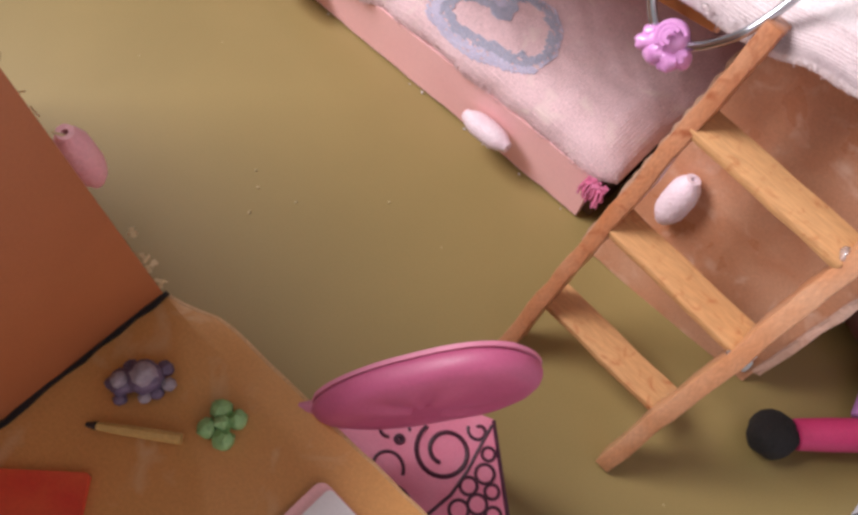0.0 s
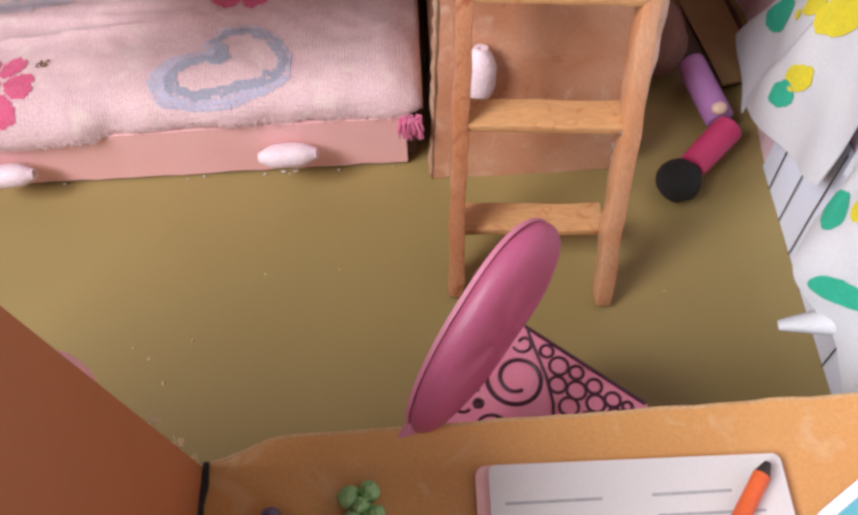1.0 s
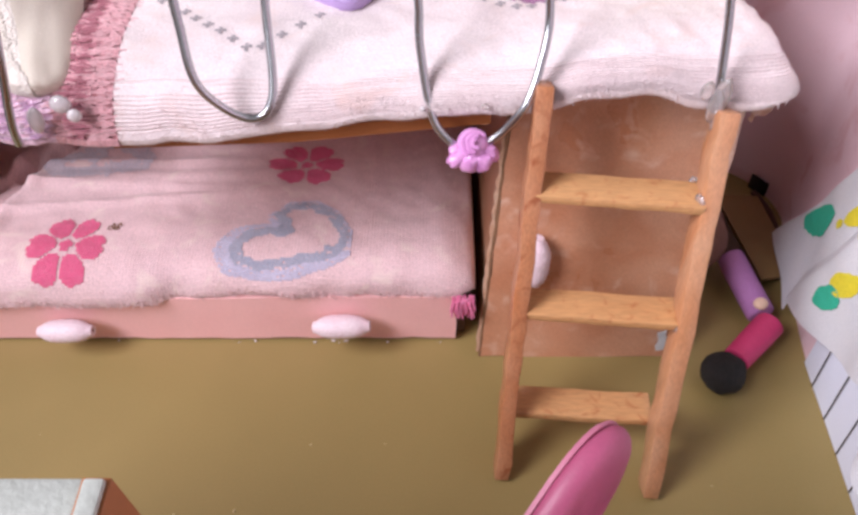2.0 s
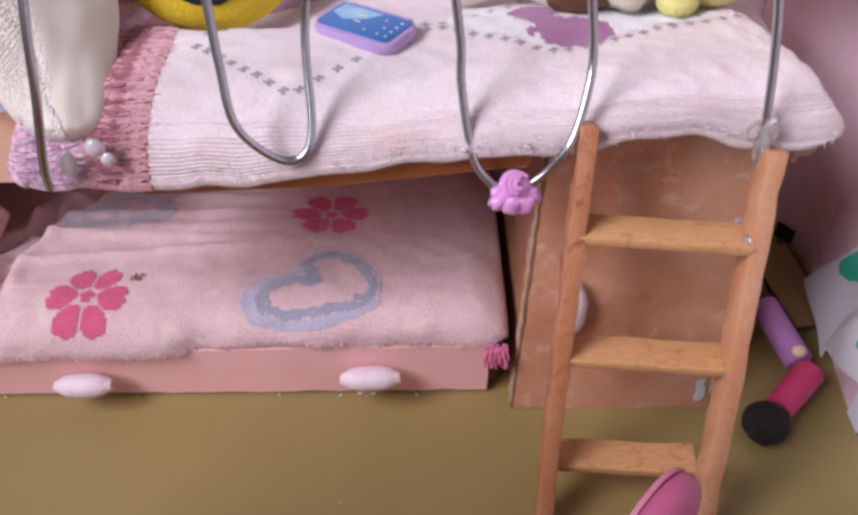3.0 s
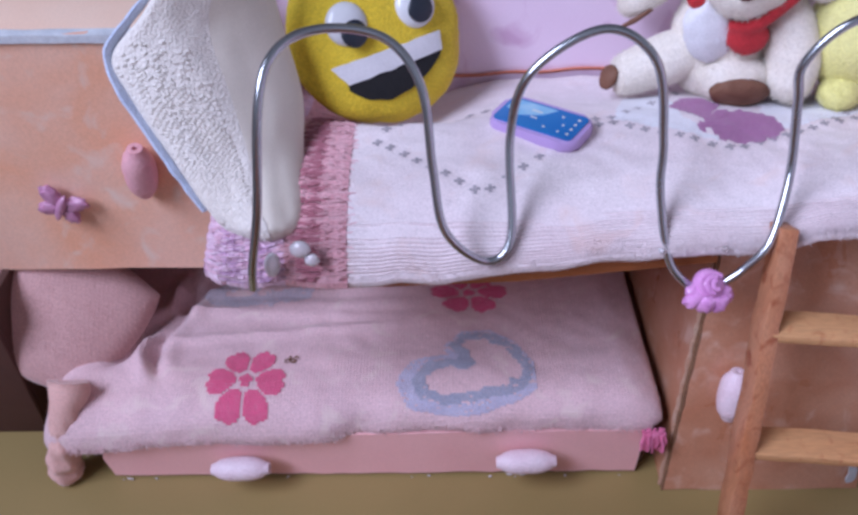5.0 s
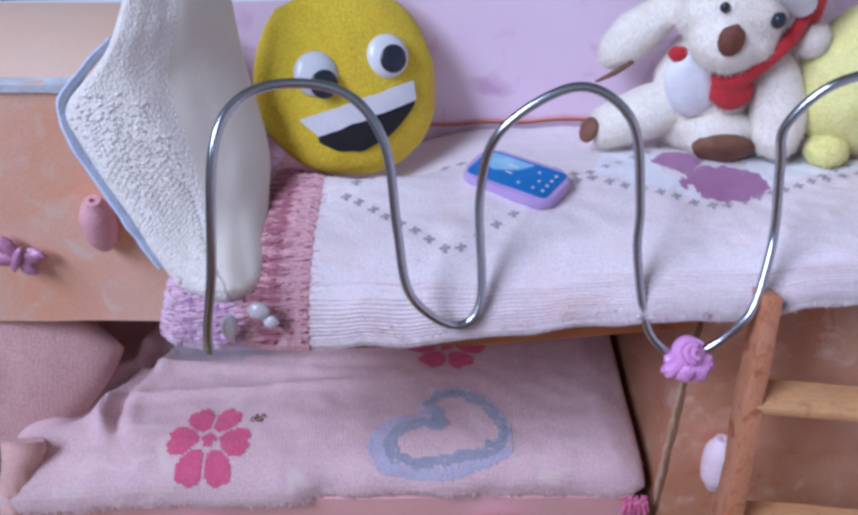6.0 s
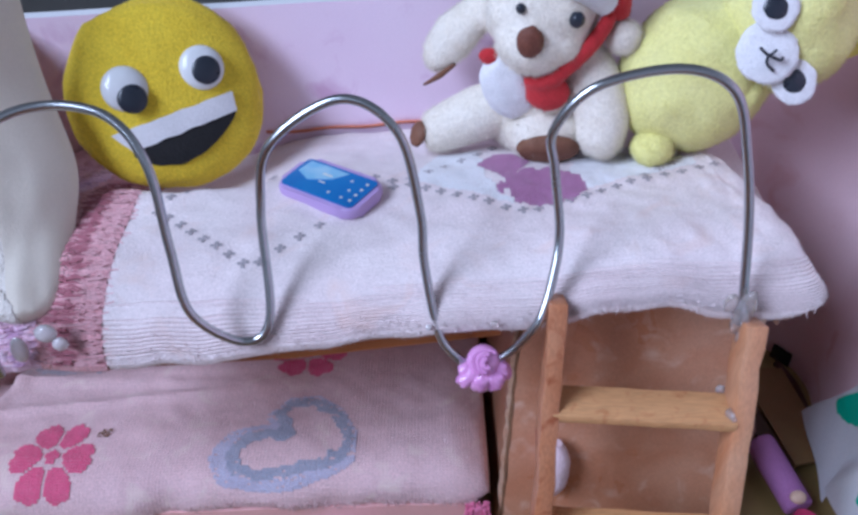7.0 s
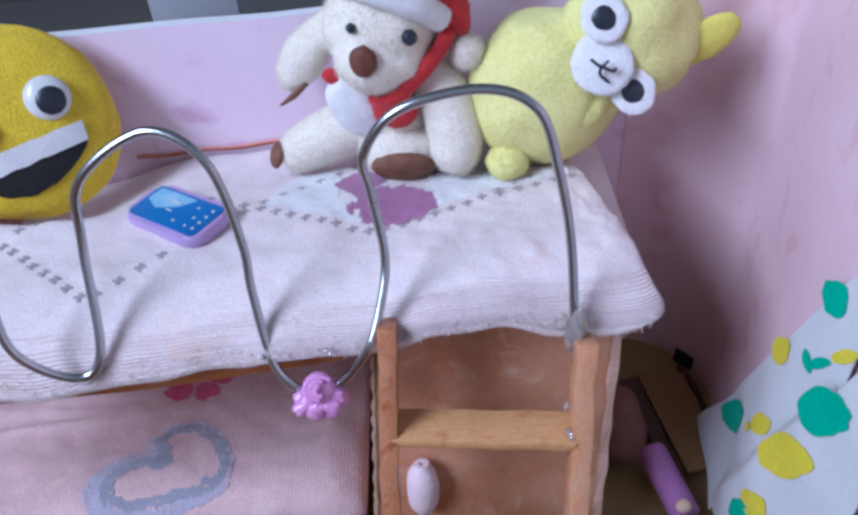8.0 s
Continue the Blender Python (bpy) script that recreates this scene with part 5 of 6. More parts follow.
def build_bear():
    toy("teddy_toy", (2, 6, 9.4), "seated cream plush teddy with red scarf and brown soles", [
        ("body", M_PLUSH, ((1.95, 6.75, 10.9), (1.35, 1.2, 1.75), (-8, 0, 0))),
        ("head", M_PLUSH, ((1.98, 6.1, 13.42), (1.4, 1.12, 1.25), (0, 15, 0)), ((1.72, 5.5, 12.85), (0.9, 0.74, 0.76), (0, 20, 0)), ((2.3, 5.65, 12.8), (0.75, 0.7, 0.6), (0, 0, 0)), (((1.1, 6.5, 13.7), (0.45, 6.8, 13.0), (-0.1, 7.05, 12.35), (-0.5, 7.25, 11.75), (-0.68, 7.35, 11.35)), (0.3, 0.5, 0.62, 0.5, 0.2), 0.8)),
        ("nose", M_NOSE, ((1.57, 4.78, 13.22), (0.31, 0.2, 0.38), (0, -6, 0))),
        ("eye", M_PUPIL, ((1.36, 5.1, 13.88), (0.11, 0.11, 0.12), (0, 0, 0))),
        ("eye", M_PUPIL, ((2.64, 5.02, 13.6), (0.18, 0.16, 0.19), (0, 0, 0))),
        ("ear_lining", M_SUEDE, (((-0.9, 7.05, 11.0), (-0.5, 6.85, 11.35), (-0.1, 6.7, 11.75)), (0.05, 0.12, 0.08), 0.6)),
        ("arm", M_PLUSH, (((2.9, 6.2, 12.4), (3.3, 5.95, 11.7), (3.58, 5.6, 10.8), (3.5, 5.35, 10.1), (3.4, 5.25, 9.8)), (0.5, 0.68, 0.72, 0.62, 0.3), 1.0)),
        ("leg", M_PLUSH, (((1.2, 6.6, 10.6), (0.5, 6.5, 10.4), (-0.25, 6.45, 10.1), (-0.75, 6.4, 9.9), (-0.95, 6.38, 9.85)), (0.7, 0.74, 0.66, 0.56, 0.34), 1.0)),
        ("sole", M_SUEDE, ((-1.1, 6.22, 10.0), (0.16, 0.32, 0.36), (0, 25, 20))),
        ("leg", M_PLUSH, ((2.16, 5.85, 10.2), (1.0, 0.85, 0.72), (0, 0, 0))),
        ("sole", M_SUEDE, ((2.22, 5.22, 10.06), (0.8, 0.3, 0.54), (30, 3, 0))),
        ("scarf", M_RED, ((2.15, 5.42, 11.55), (0.58, 0.26, 0.5), (0, 10, 0)), (((1.55, 5.42, 11.9), (2.1, 5.2, 11.98), (2.7, 5.25, 12.45), (3.25, 5.45, 12.98), (3.6, 5.8, 13.4)), (0.2, 0.26, 0.27, 0.27, 0.24), 0.7)),
        ("scarf_end", M_RED, ((0.74, 5.72, 12.42), (0.32, 0.18, 0.26), (0, 20, 0))),
        ("bib", M_FELTW, ((1.22, 5.72, 11.62), (0.66, 0.34, 0.95), (0, -24, 0))),
        ("hat_brim", M_FELTW, (((1.2, 5.6, 14.75), (2.0, 5.3, 14.62), (2.75, 5.3, 14.28), (3.4, 5.6, 13.72)), (0.3, 0.36, 0.36, 0.3), 1.0)),
        ("hat", M_RED, ((2.9, 6.1, 14.75), (1.2, 0.9, 0.75), (0, 22, 0)), ((3.62, 6.05, 13.85), (0.42, 0.5, 0.85), (0, -18, 0))),
        ("pompom", M_PLUSH, ((3.95, 5.85, 12.75), (0.45, 0.42, 0.45), (0, 0, 0)))])


def build_alpaca():
    ax = facing((-0.1, -0.9, 0.42), (0.75, 0, 0.6))
    pieces = [
        ("body", M_LEMON, ((5.85, 5.95, 11.6), (1.9, 1.45, 2.0), (0, 25, 0))),
        ("head", M_LEMON, ((7.75, 5.75, 13.0), (1.75, 1.35, 1.6), (0, 60, 0)), ((8.35, 5.6, 14.2), (0.6, 0.5, 0.5), (0, 0, 0))),
        ("muzzle", M_FELTW, ((6.85, 4.38, 12.95), (0.72, 0.66, 0.15), ax)),
        ("mouth", M_PUPIL, (((6.53, 4.06, 13.25), (6.75, 4.04, 13.08), (6.91, 4.05, 13.20)), 0.035, 1.0), (((6.75, 4.04, 13.08), (6.75, 4.03, 12.88), (6.95, 4.05, 12.68)), 0.035, 1.0), (((6.75, 4.04, 13.08), (7.03, 4.03, 12.95), (7.08, 4.06, 13.02)), 0.035, 1.0)),
        ("ear", M_LEMON2, ((9.42, 5.3, 12.9), (0.85, 0.2, 0.48), (0, -32, 0))),
        ("ear", M_LEMON2, ((8.2, 5.6, 14.6), (0.45, 0.22, 0.8), (0, 25, 0))),
        ("leg", M_LEMON, ((4.85, 5.1, 10.1), (0.55, 0.6, 0.48), (0, 0, 0))),
        ("leg", M_LEMON, ((6.75, 5.0, 11.5), (0.42, 0.4, 0.6), (0, 40, 0)))]
    for cx, cy, cz in ((6.85, 4.55, 13.95), (7.57, 4.25, 12.3)):
        pieces.append(("eye_patch", M_FELTW, ((cx, cy, cz), (0.53, 0.49, 0.09), ax)))
        pieces.append(("eye", M_PUPIL, ((cx - 0.02, cy - 0.07, cz + 0.03), (0.27, 0.25, 0.06), ax)))
    toy("alpaca_toy", (5.8, 6, 9.5), "lemon-yellow plush alpaca with white face leaning beside the teddy", pieces)


def rounded(w, h, r, n=5):
    pts = []
    for cx, cy, a0 in ((w / 2 - r, h / 2 - r, 0), (-w / 2 + r, h / 2 - r, 90), (-w / 2 + r, -h / 2 + r, 180), (w / 2 - r, -h / 2 + r, 270)):
        for k in range(n + 1):
            a = radians(a0 + 90 * k / n)
            pts.append((cx + r * math.cos(a), cy + r * math.sin(a)))
    return pts


def build_phone():
    ph = thing("toy_phone", (-3.25, 4.1, 9.75), "toy smartphone with lilac rubber case and blue screen on the blanket", "toy phone")
    m = pose(-3.24, 3.86, 9.83, 2, -2, -35)
    part("case", prism(rounded(2.5, 1.42, 0.36), 0.32, m, bevel=0.1), M_LILAC, ph)
    part("screen", prism(rounded(2.24, 1.16, 0.14), 0.03, m @ pose(0, 0, 0.32)), M_SCREEN, ph, "blue screen with white icons", smooth=False)
    sc = bmesh.new()
    prism([(-1.25, 0.05), (-0.7, -0.2), (0.0, 0.15), (0.3, 0.6), (-0.6, 0.62), (-1.2, 0.6)], 0.012, m @ pose(0, 0, 0.35) @ Matrix.Scale(0.82, 4), sc)
    part("swirl", sc, M_SCREENL, ph, "light blue swirl", smooth=False)
    for x, y, w, h in ((-0.25, 0.25, 0.5, 0.10), (-0.2, -0.1, 0.32, 0.07), (0.3, -0.4, 0.11, 0.11), (0.6, 0.35, 0.1, 0.1), (0.8, -0.05, 0.1, 0.1), (0.8, -0.42, 0.1, 0.1), (1.12, 0.42, 0.12, 0.12), (1.12, 0.14, 0.12, 0.12), (1.12, -0.14, 0.12, 0.12), (1.12, -0.42, 0.12, 0.12)):
        part("icon", prism(rounded(w * 0.75, h * 0.75, 0.02, 2), 0.012, m @ pose(x * 0.82, y * 0.82, 0.35) @ Matrix.Diagonal((0.82, 0.82, 1, 1))), M_ICON, ph, smooth=False)


build_emoji()
build_bear()
build_alpaca()
build_phone()
tagged(part("crayon_line", tube([(x, 8.27, 8.95 + 0.05 * (x + 5) + 0.03 * math.sin(x * 3)) for x in np.linspace(-5.6, 0.5, 24)], 0.11, 6, flat=0.4), M_ORLINE), "orange crayon streak along the back wall", "streak")


# ---------------------------------------------------------------- curtains on the right wall
def build_curtains():
    cur = thing("curtain", (10.3, -1, 3), "white tissue curtain printed with green and yellow dots", "curtain", "curtains on the side wall")
    def x_back(y, z):
        return wall_x(y) - 0.3 - 0.3 * smooth01((3.0 - z) / 2.5) - 0.06 * math.sin(y * 2.1 + 0.3 * z) - 0.06 * noise.noise(Vector((y * 0.8, z * 0.6, 3)))
    def x_fore(y, z):
        return wall_x(y) - 0.72 - 0.1 * math.sin(y * 1.7 + 0.5 * z + 1) - 0.1 * noise.noise(Vector((y * 0.7, z * 0.5, 6)))
    def back_layer(u, v):
        z = 16 - 15.3 * v
        yb = 1.4 - 0.5 * (z - 5.75) + 0.06 * math.sin(z * 1.3)
        yf = min(-2.2 + 2.9 * smooth01((5.0 - z) / 3.0), yb - 0.6)
        y = yb + (yf - yb) * u
        return Vector((x_back(y, z), y, z))
    def fore_layer(u, v):
        z0 = 16 - 15.3 * v
        yb = -0.85 - 0.44 * (z0 - 6.2) + 0.06 * math.sin(z0 * 1.1)
        yf = min(-4.0 - 0.02 * (16 - z0), yb - 0.5)
        y = yb + (yf - yb) * u
        z = z0 + smooth01((v - 0.3) / 0.7) * (3.2 * u ** 1.15 + 0.12 * math.sin(u * 6))
        return Vector((x_fore(y, z) + 0.25 * (1 - smooth01(u * 6)), y, z))
    part("back_cloth", sheet(back_layer, 40, 60, thick=0.03), M_CURTAIN, cur)
    part("fore_cloth", sheet(fore_layer, 50, 70, thick=0.03), M_CURTAIN, cur)
    rnd = random.Random(5)
    def dot(y, z, ry, rz, m, xf, par, ang=0.0):
        pts = []
        n = 28
        ph = rnd.uniform(0, 50)
        for k in range(n):
            a = 2 * math.pi * k / n
            r = 1 + 0.22 * noise.noise(Vector((math.cos(a) * 1.1, math.sin(a) * 1.1, ph))) + 0.12 * noise.noise(Vector((math.cos(a) * 3.5, math.sin(a) * 3.5, ph)))
            dy, dz = ry * math.cos(a) * r, rz * math.sin(a) * r
            pts.append((y + dy * math.cos(ang) - dz * math.sin(ang), z + dy * math.sin(ang) + dz * math.cos(ang)))
        bm = bmesh.new()
        c = bm.verts.new((xf(y, z) - 0.06, y, z))
        inner = [bm.verts.new((xf((y + a) / 2, (z + b) / 2) - 0.06, (y + a) / 2, (z + b) / 2)) for a, b in pts]
        outer = [bm.verts.new((xf(a, b) - 0.06, a, b)) for a, b in pts]
        for k in range(n):
            j = (k + 1) % n
            bm.faces.new((c, inner[k], inner[j]))
            bm.faces.new((inner[k], outer[k], outer[j], inner[j]))
        part("printed_dot", bm, m, par, "green printed dot" if m is M_GREEN else "yellow printed dot")
    lean = radians(128)
    for y, z, ry, rz, m in ((1.86, 3.41, 1.2, 0.46, M_GREEN), (0.16, 7.9, 0.7, 0.3, M_YPRINT), (-0.02, 5.5, 0.72, 0.26, M_YPRINT), (0.62, 4.6, 0.22, 0.13, M_YPRINT), (-1.16, 10.75, 0.5, 0.36, M_GREEN), (-1.0, 8.85, 0.2, 0.24, M_GREEN), (-1.35, 9.15, 0.45, 0.12, M_GREEN), (-1.95, 10.0, 0.5, 0.13, M_YPRINT)):
        dot(y, z, ry, rz, m, x_back, cur, lean)
    for y, z, ry, rz, m in ((-2.62, 9.32, 1.0, 0.46, M_GREEN), (-2.0, 7.0, 1.3, 0.48, M_YPRINT), (-1.19, 3.64, 0.72, 0.34, M_GREEN), (-1.6, 4.65, 0.8, 0.32, M_YPRINT)):
        dot(y, z, ry, rz, m, x_fore, cur, lean)
    cur2 = thing("curtain", (10.0, -7, 1.5), "white dotted tissue curtain with its hem sticking out", "curtain", "curtains on the side wall")
    def x2(y, z):
        f = smooth01((14 - z) / 11)
        return 10.3 - 1.35 * f * smooth01((-4.2 - y) / 1.5) - (0.1 + 0.2 * f) * math.sin(y * 1.9 + 0.4 * z) - 0.15 * noise.noise(Vector((y * 0.7, z * 0.5, 8)))
    def fn2(u, v):
        z = 16 - 12.1 * v
        yb = -7.5 + 3.3 * smooth01(v)
        yf = -8.6 - 2.0 * v
        y = yb + (yf - yb) * u
        z2 = z + v * 0.5 * math.sin(u * 7 + 0.5)
        return Vector((x2(y, z2), y, z2))
    part("cloth", sheet(fn2, 50, 60, thick=0.03), M_CURTAIN, cur2)
    for y, z, ry, rz, m in ((-6.0, 5.4, 0.5, 0.5, M_GREEN), (-7.57, 4.66, 0.55, 0.45, M_GREEN), (-8.2, 6.0, 0.5, 0.5, M_GREEN), (-6.6, 6.5, 0.4, 0.45, M_YPRINT)):
        dot(y, z, ry * 1.25, rz * 0.8, m, x2, cur2, radians(135))
    part("hem_fold", tube(spline([(9.9, -7.7, 3.6), (9.2, -7.55, 3.3), (8.75, -7.45, 3.05), (8.35, -7.4, 2.9)], 6), [0.62 - 0.46 * (k / 18) ** 0.8 for k in range(19)], 14, flat=0.65), M_CURTAIN, cur2, "folded hem end")


build_curtains()


# ---------------------------------------------------------------- things on the floor by the side wall
def build_corner():
    mic = thing("toy_microphone", (8.5, -1, 0), "toy microphone with black foam head and magenta handle", "toy microphone")
    part("head", ball((7.8, -1.58, 0.62), (0.64, 0.64, 0.61), None, None, 28, 18, wob=0.08), M_POM, mic, "black foam head")
    bm = bmesh.new()
    a, b = Vector((8.2, -1.22, 0.72)), Vector((9.55, 0.05, 0.85))
    tube([a, a.lerp(b, 0.02), a.lerp(b, 0.5), a.lerp(b, 0.97), b], [0.36, 0.41, 0.44, 0.44, 0.37], 20, bm)
    part("handle", bm, M_MAGENTA, mic, "magenta handle")
    roll = thing("violet_roll", (9.3, 1.6, 0), "violet felt roll with a peach patch on the floor", "felt roll")
    bm = bmesh.new()
    a, b = Vector((8.9, 2.75, 0.95)), Vector((9.5, 0.55, 0.55))
    tube(spline([a, a.lerp(b, 0.1), a.lerp(b, 0.5), a.lerp(b, 0.9), b], 5), [0.2, 0.3, 0.36, 0.4, 0.42, 0.43] + [0.43] * 9 + [0.43, 0.43, 0.42, 0.38, 0.32, 0.22], 18, bm)
    part("roll", bm, M_VIOLET, roll)
    part("patch", ball((9.35, 0.65, 1.05), (0.24, 0.2, 0.14), rot(20, 0, 10), None, 14, 10), M_PEACH, roll, "peach patch")
    # Panel added in place of the lit corner floor, dark strip beside it.
    card = thing("corner_panel", (10.2, 4.2, 0), "olive-brown panel added over the lit corner floor behind the curtain", "card")
    part("panel", prism([(9.35, 6.1), (10.85, 6.0), (11.05, 4.2), (10.75, 2.3), (9.95, 2.15)], 0.12, pose(0, 0, 0.32)), M_OLIVEPANEL, card, smooth=False)
    part("edge", prism([(8.75, 6.0), (9.32, 6.1), (9.92, 2.15), (9.45, 2.1)], 0.1, pose(0, 0, 0.2)), M_DARK, card, "dark strip beside the corner panel", smooth=False)
    pouch = thing("brown_pouch", (8.1, 4.2, 0), "rounded reddish-brown bundle on the floor behind the cupboard", "bundle")
    part("pouch", ball((8.05, 3.6, 1.1), (0.85, 1.3, 1.1), rot(0, 10, 0), None, 24, 16, wob=0.12, seed=2), M_POUCH, pouch)
    foot = tube(spline([(10.92, 6.55, 0.12), (11.25, 5.3, 0.1), (11.2, 4.2, 0.1), (11.1, 3.2, 0.1)], 6), [0.12] * 6 + [0.09] * 7 + [0.06] * 6, 8)
    tagged(part("black_edge_line", foot, M_MAROON), "dark line along the foot of the pink wall", "line", kind="structure")
    tab = thing("black_tab", (11.2, 5.9, 2.5), "small black tape tab on the pink wall", "tape tab")
    part("tab", prism(ragged(-0.35, 0.35, -0.3, 0.3, 0.2, 0.05, 33), 0.06, pose(11.1, 6.72, 0.32, 90, 0, -52)), M_BLACK, tab, smooth=False)


build_corner()


# ---------------------------------------------------------------- desk side
def build_desk():
    desk = thing("desk", (4, -13, 0), "orange-stained wooden desk top with worn pale patches", "desk")
    rnd = random.Random(6)
    edge = [(x, -10.24 + 0.022 * x + (-0.4 * smooth01((-2.2 - x) / 1.4)) + 0.05 * noise.noise(Vector((x * 1.4, 0, 7)))) for x in np.linspace(10.2, -3.6, 40)]
    part("top", prism([(-3.62, -19), (10.2, -19)] + edge, 0.35, pose(0, 0, 5.12), bevel=0.05), M_DESK, desk)
    part("worn_edge", tube([(x, y - 0.01, 5.44) for x, y in edge], 0.05, 6), M_WORN, desk, "pale worn front edge")
    for x, y in ((-3.0, -11.6), (9.6, -11.2), (-3.0, -18.3), (9.6, -18.3)):
        part("leg", box(x - 0.3, x + 0.3, y - 0.3, y + 0.3, 0.0, 5.12, 0.06), M_DESK, desk)
    part("dark_strip", prism(ragged(-3.65, -3.55, -18.8, -10.7, 0.4, 0.04, 41), 0.05, pose(0, 0, 5.48)), M_BLACK, desk, "black strip along the cabinet", smooth=False)
    cab = thing("cabinet", (-8, -14, 0), "tall rust-brown cardboard cabinet with white taped top edge", "cabinet")
    part("side", box(-3.95, -3.66, -19, -11.15, 0.0, 13.55, 0.03), M_RUST, cab)
    part("front", box(-15, -3.96, -11.42, -11.16, 0.0, 13.4, 0.03), M_ORANGE, cab)
    part("top", box(-15, -3.96, -19, -11.43, 13.1, 13.4, 0.03), M_BEIGE, cab, "tan sunken top")
    part("top_edge", box(-15, -3.9, -11.66, -11.14, 13.36, 13.54, 0.07), M_CTAPE, cab, "white taped top edge")
    part("top_edge", box(-3.89, -3.68, -19, -11.2, 13.56, 13.66, 0.04), M_CTAPE, cab, "white taped top edge")
    part("left_side", box(-15.3, -15.01, -19, -11.15, 0.0, 13.5, 0.03), M_RUST, cab)
    part("bead_handle", bead_mesh(Vector((-4.4, -10.86, 9.5)), Vector((0.1, 0, 1)), 0.85, 0.3, 7.0), M_BEADP, cab, "pink paper bead handle")
    lean_back = Matrix.Identity(4)
    lean_back[1][2] = -0.072
    lean_back[1][3] = 0.072 * 13.6 * U - 0.2 * U
    for ob in cab.children:
        ob.data.transform(lean_back)
    rnd = random.Random(19)
    bm = bmesh.new()
    for k in range(16):
        c = Vector((-3.84 - (k > 9) * rnd.uniform(0, 4.5) + rnd.uniform(-0.05, 0.1), -11.05 + rnd.uniform(-0.08, 0.12) , rnd.uniform(5.4, 8.2) if k <= 9 else rnd.uniform(10, 13.4)))
        c.y += -0.072 * c.z + 0.072 * 13.6 - 0.2
        prism(ragged(-0.05, 0.05, -0.08, 0.08, 0.05, 0.025, k), 0.02, Matrix.Translation(c) @ rot(rnd.uniform(0, 90), rnd.uniform(0, 90), rnd.uniform(0, 180)).to_4x4(), bm)
    tagged(part("torn_paper", bm, M_BEIGE, cab, "torn pale paper shreds", smooth=False), kind="stuff")
    # small things on the desk
    Z = 5.48
    bear = thing("bear_figurine", (-2.45, -12.1, Z), "small purple and grey clay bear figurine lying on the desk", "figurine")
    for name, dx, dy, r, pale in (("body", 0, 0, 0.42, 0), ("head", -0.28, -0.42, 0.34, 0), ("ear", -0.5, -0.62, 0.16, 0), ("ear", -0.05, -0.72, 0.16, 0), ("paw", 0.42, -0.02, 0.18, 0), ("paw", 0.1, 0.48, 0.2, 0), ("paw", -0.5, -0.05, 0.18, 0), ("tail", 0.5, 0.3, 0.17, 1), ("belly", 0.02, 0.02, 0.3, 1), ("muzzle", -0.3, -0.46, 0.2, 1), ("paw", 0.35, -0.3, 0.15, 1)):
        dx, dy, r = dx * 0.78, dy * 0.78, r * 0.78
        zz = r * 0.7 + (0.24 if pale and r > 0.15 else 0.06 * pale)
        part(name, ball((-2.45 + dx, -12.1 + dy, Z + zz), (r, r, r * 0.72), None, None, 16, 12, 0, 0.22, dx), M_CLAYL if pale else M_CLAYP, bear, "pale grey clay" if pale else "")
    bow = thing("clay_bow", (-0.8, -11.75, Z), "mint-green clay bow charm on the desk", "charm")
    for dx, dy, r in ((-0.27, 0.25, 0.33), (0.24, 0.28, 0.31), (-0.24, -0.28, 0.31), (0.28, -0.27, 0.34), (0, 0, 0.26)):
        part("lobe" if r > 0.3 else "knot", ball((-0.8 + dx * 0.7 - dy * 0.12, -11.66 + dy * 0.78 + dx * 0.12, Z + 0.15), (r * 0.56, r * 0.6, 0.17 if r > 0.3 else 0.22), rot(0, 0, 40 if dx * dy > 0 else -40), None, 18, 12, 0, 0.3, dx * 3), M_CLAYG, bow)
    pen = thing("pencil", (-1.8, -12.85, Z), "short ochre pencil with dark tip lying on the desk", "pencil", "pencils on the desk")
    a, b = Vector((-2.35, -13.25, Z + 0.14)), Vector((-1.1, -12.35, Z + 0.16))
    part("shaft", tube([a, a.lerp(b, 0.35), b], [0.075, 0.105, 0.11], 8), M_PENCIL, pen)
    part("tip", tube([a, a + (a - b).normalized() * 0.2], [0.085, 0.045], 8), M_LEAD, pen, "dark pencil tip")
    note = thing("notebook", (3.9, -12.2, Z), "open white notebook page with grey ruled lines and pink edge", "notebook")
    m = pose(3.9, -12.55, Z, 0, 0, -0.6)
    part("cover", prism(rounded(5.3, 2.95, 0.2), 0.08, m @ pose(-0.08, 0, 0.0)), M_DRAWER, note, "pink cover edge", smooth=False)
    part("page", prism(rounded(5.05, 2.9, 0.1), 0.1, m @ pose(0.03, 0, 0.08), bevel=0.03), M_PAGE, note)
    for x0, x1, y in ((-2.25, -0.6, 0.75), (-2.2, -1.0, 0.4), (0.25, 1.6, 0.8), (0.3, 2.1, 0.45), (-2.2, -0.5, 0.05), (0.3, 2.0, 0.1), (-2.2, -0.7, -0.3), (0.3, 2.1, -0.25)):
        part("ruled_line", prism([(x0, y), (x1, y + 0.02), (x1, y + 0.07), (x0, y + 0.05)], 0.012, m @ pose(0, 0, 0.18)), M_LINE, note, smooth=False)
    cr = thing("crayon", (5.6, -12.0, Z), "orange-red crayon with dark tip lying on the notebook", "crayon", "pencils on the desk")
    a, b = Vector((6.0, -11.55, Z + 0.38)), Vector((5.2, -12.6, Z + 0.36))
    part("shaft", tube([a.lerp(b, 0.0), b], 0.15, 12), M_CRAYON, cr)
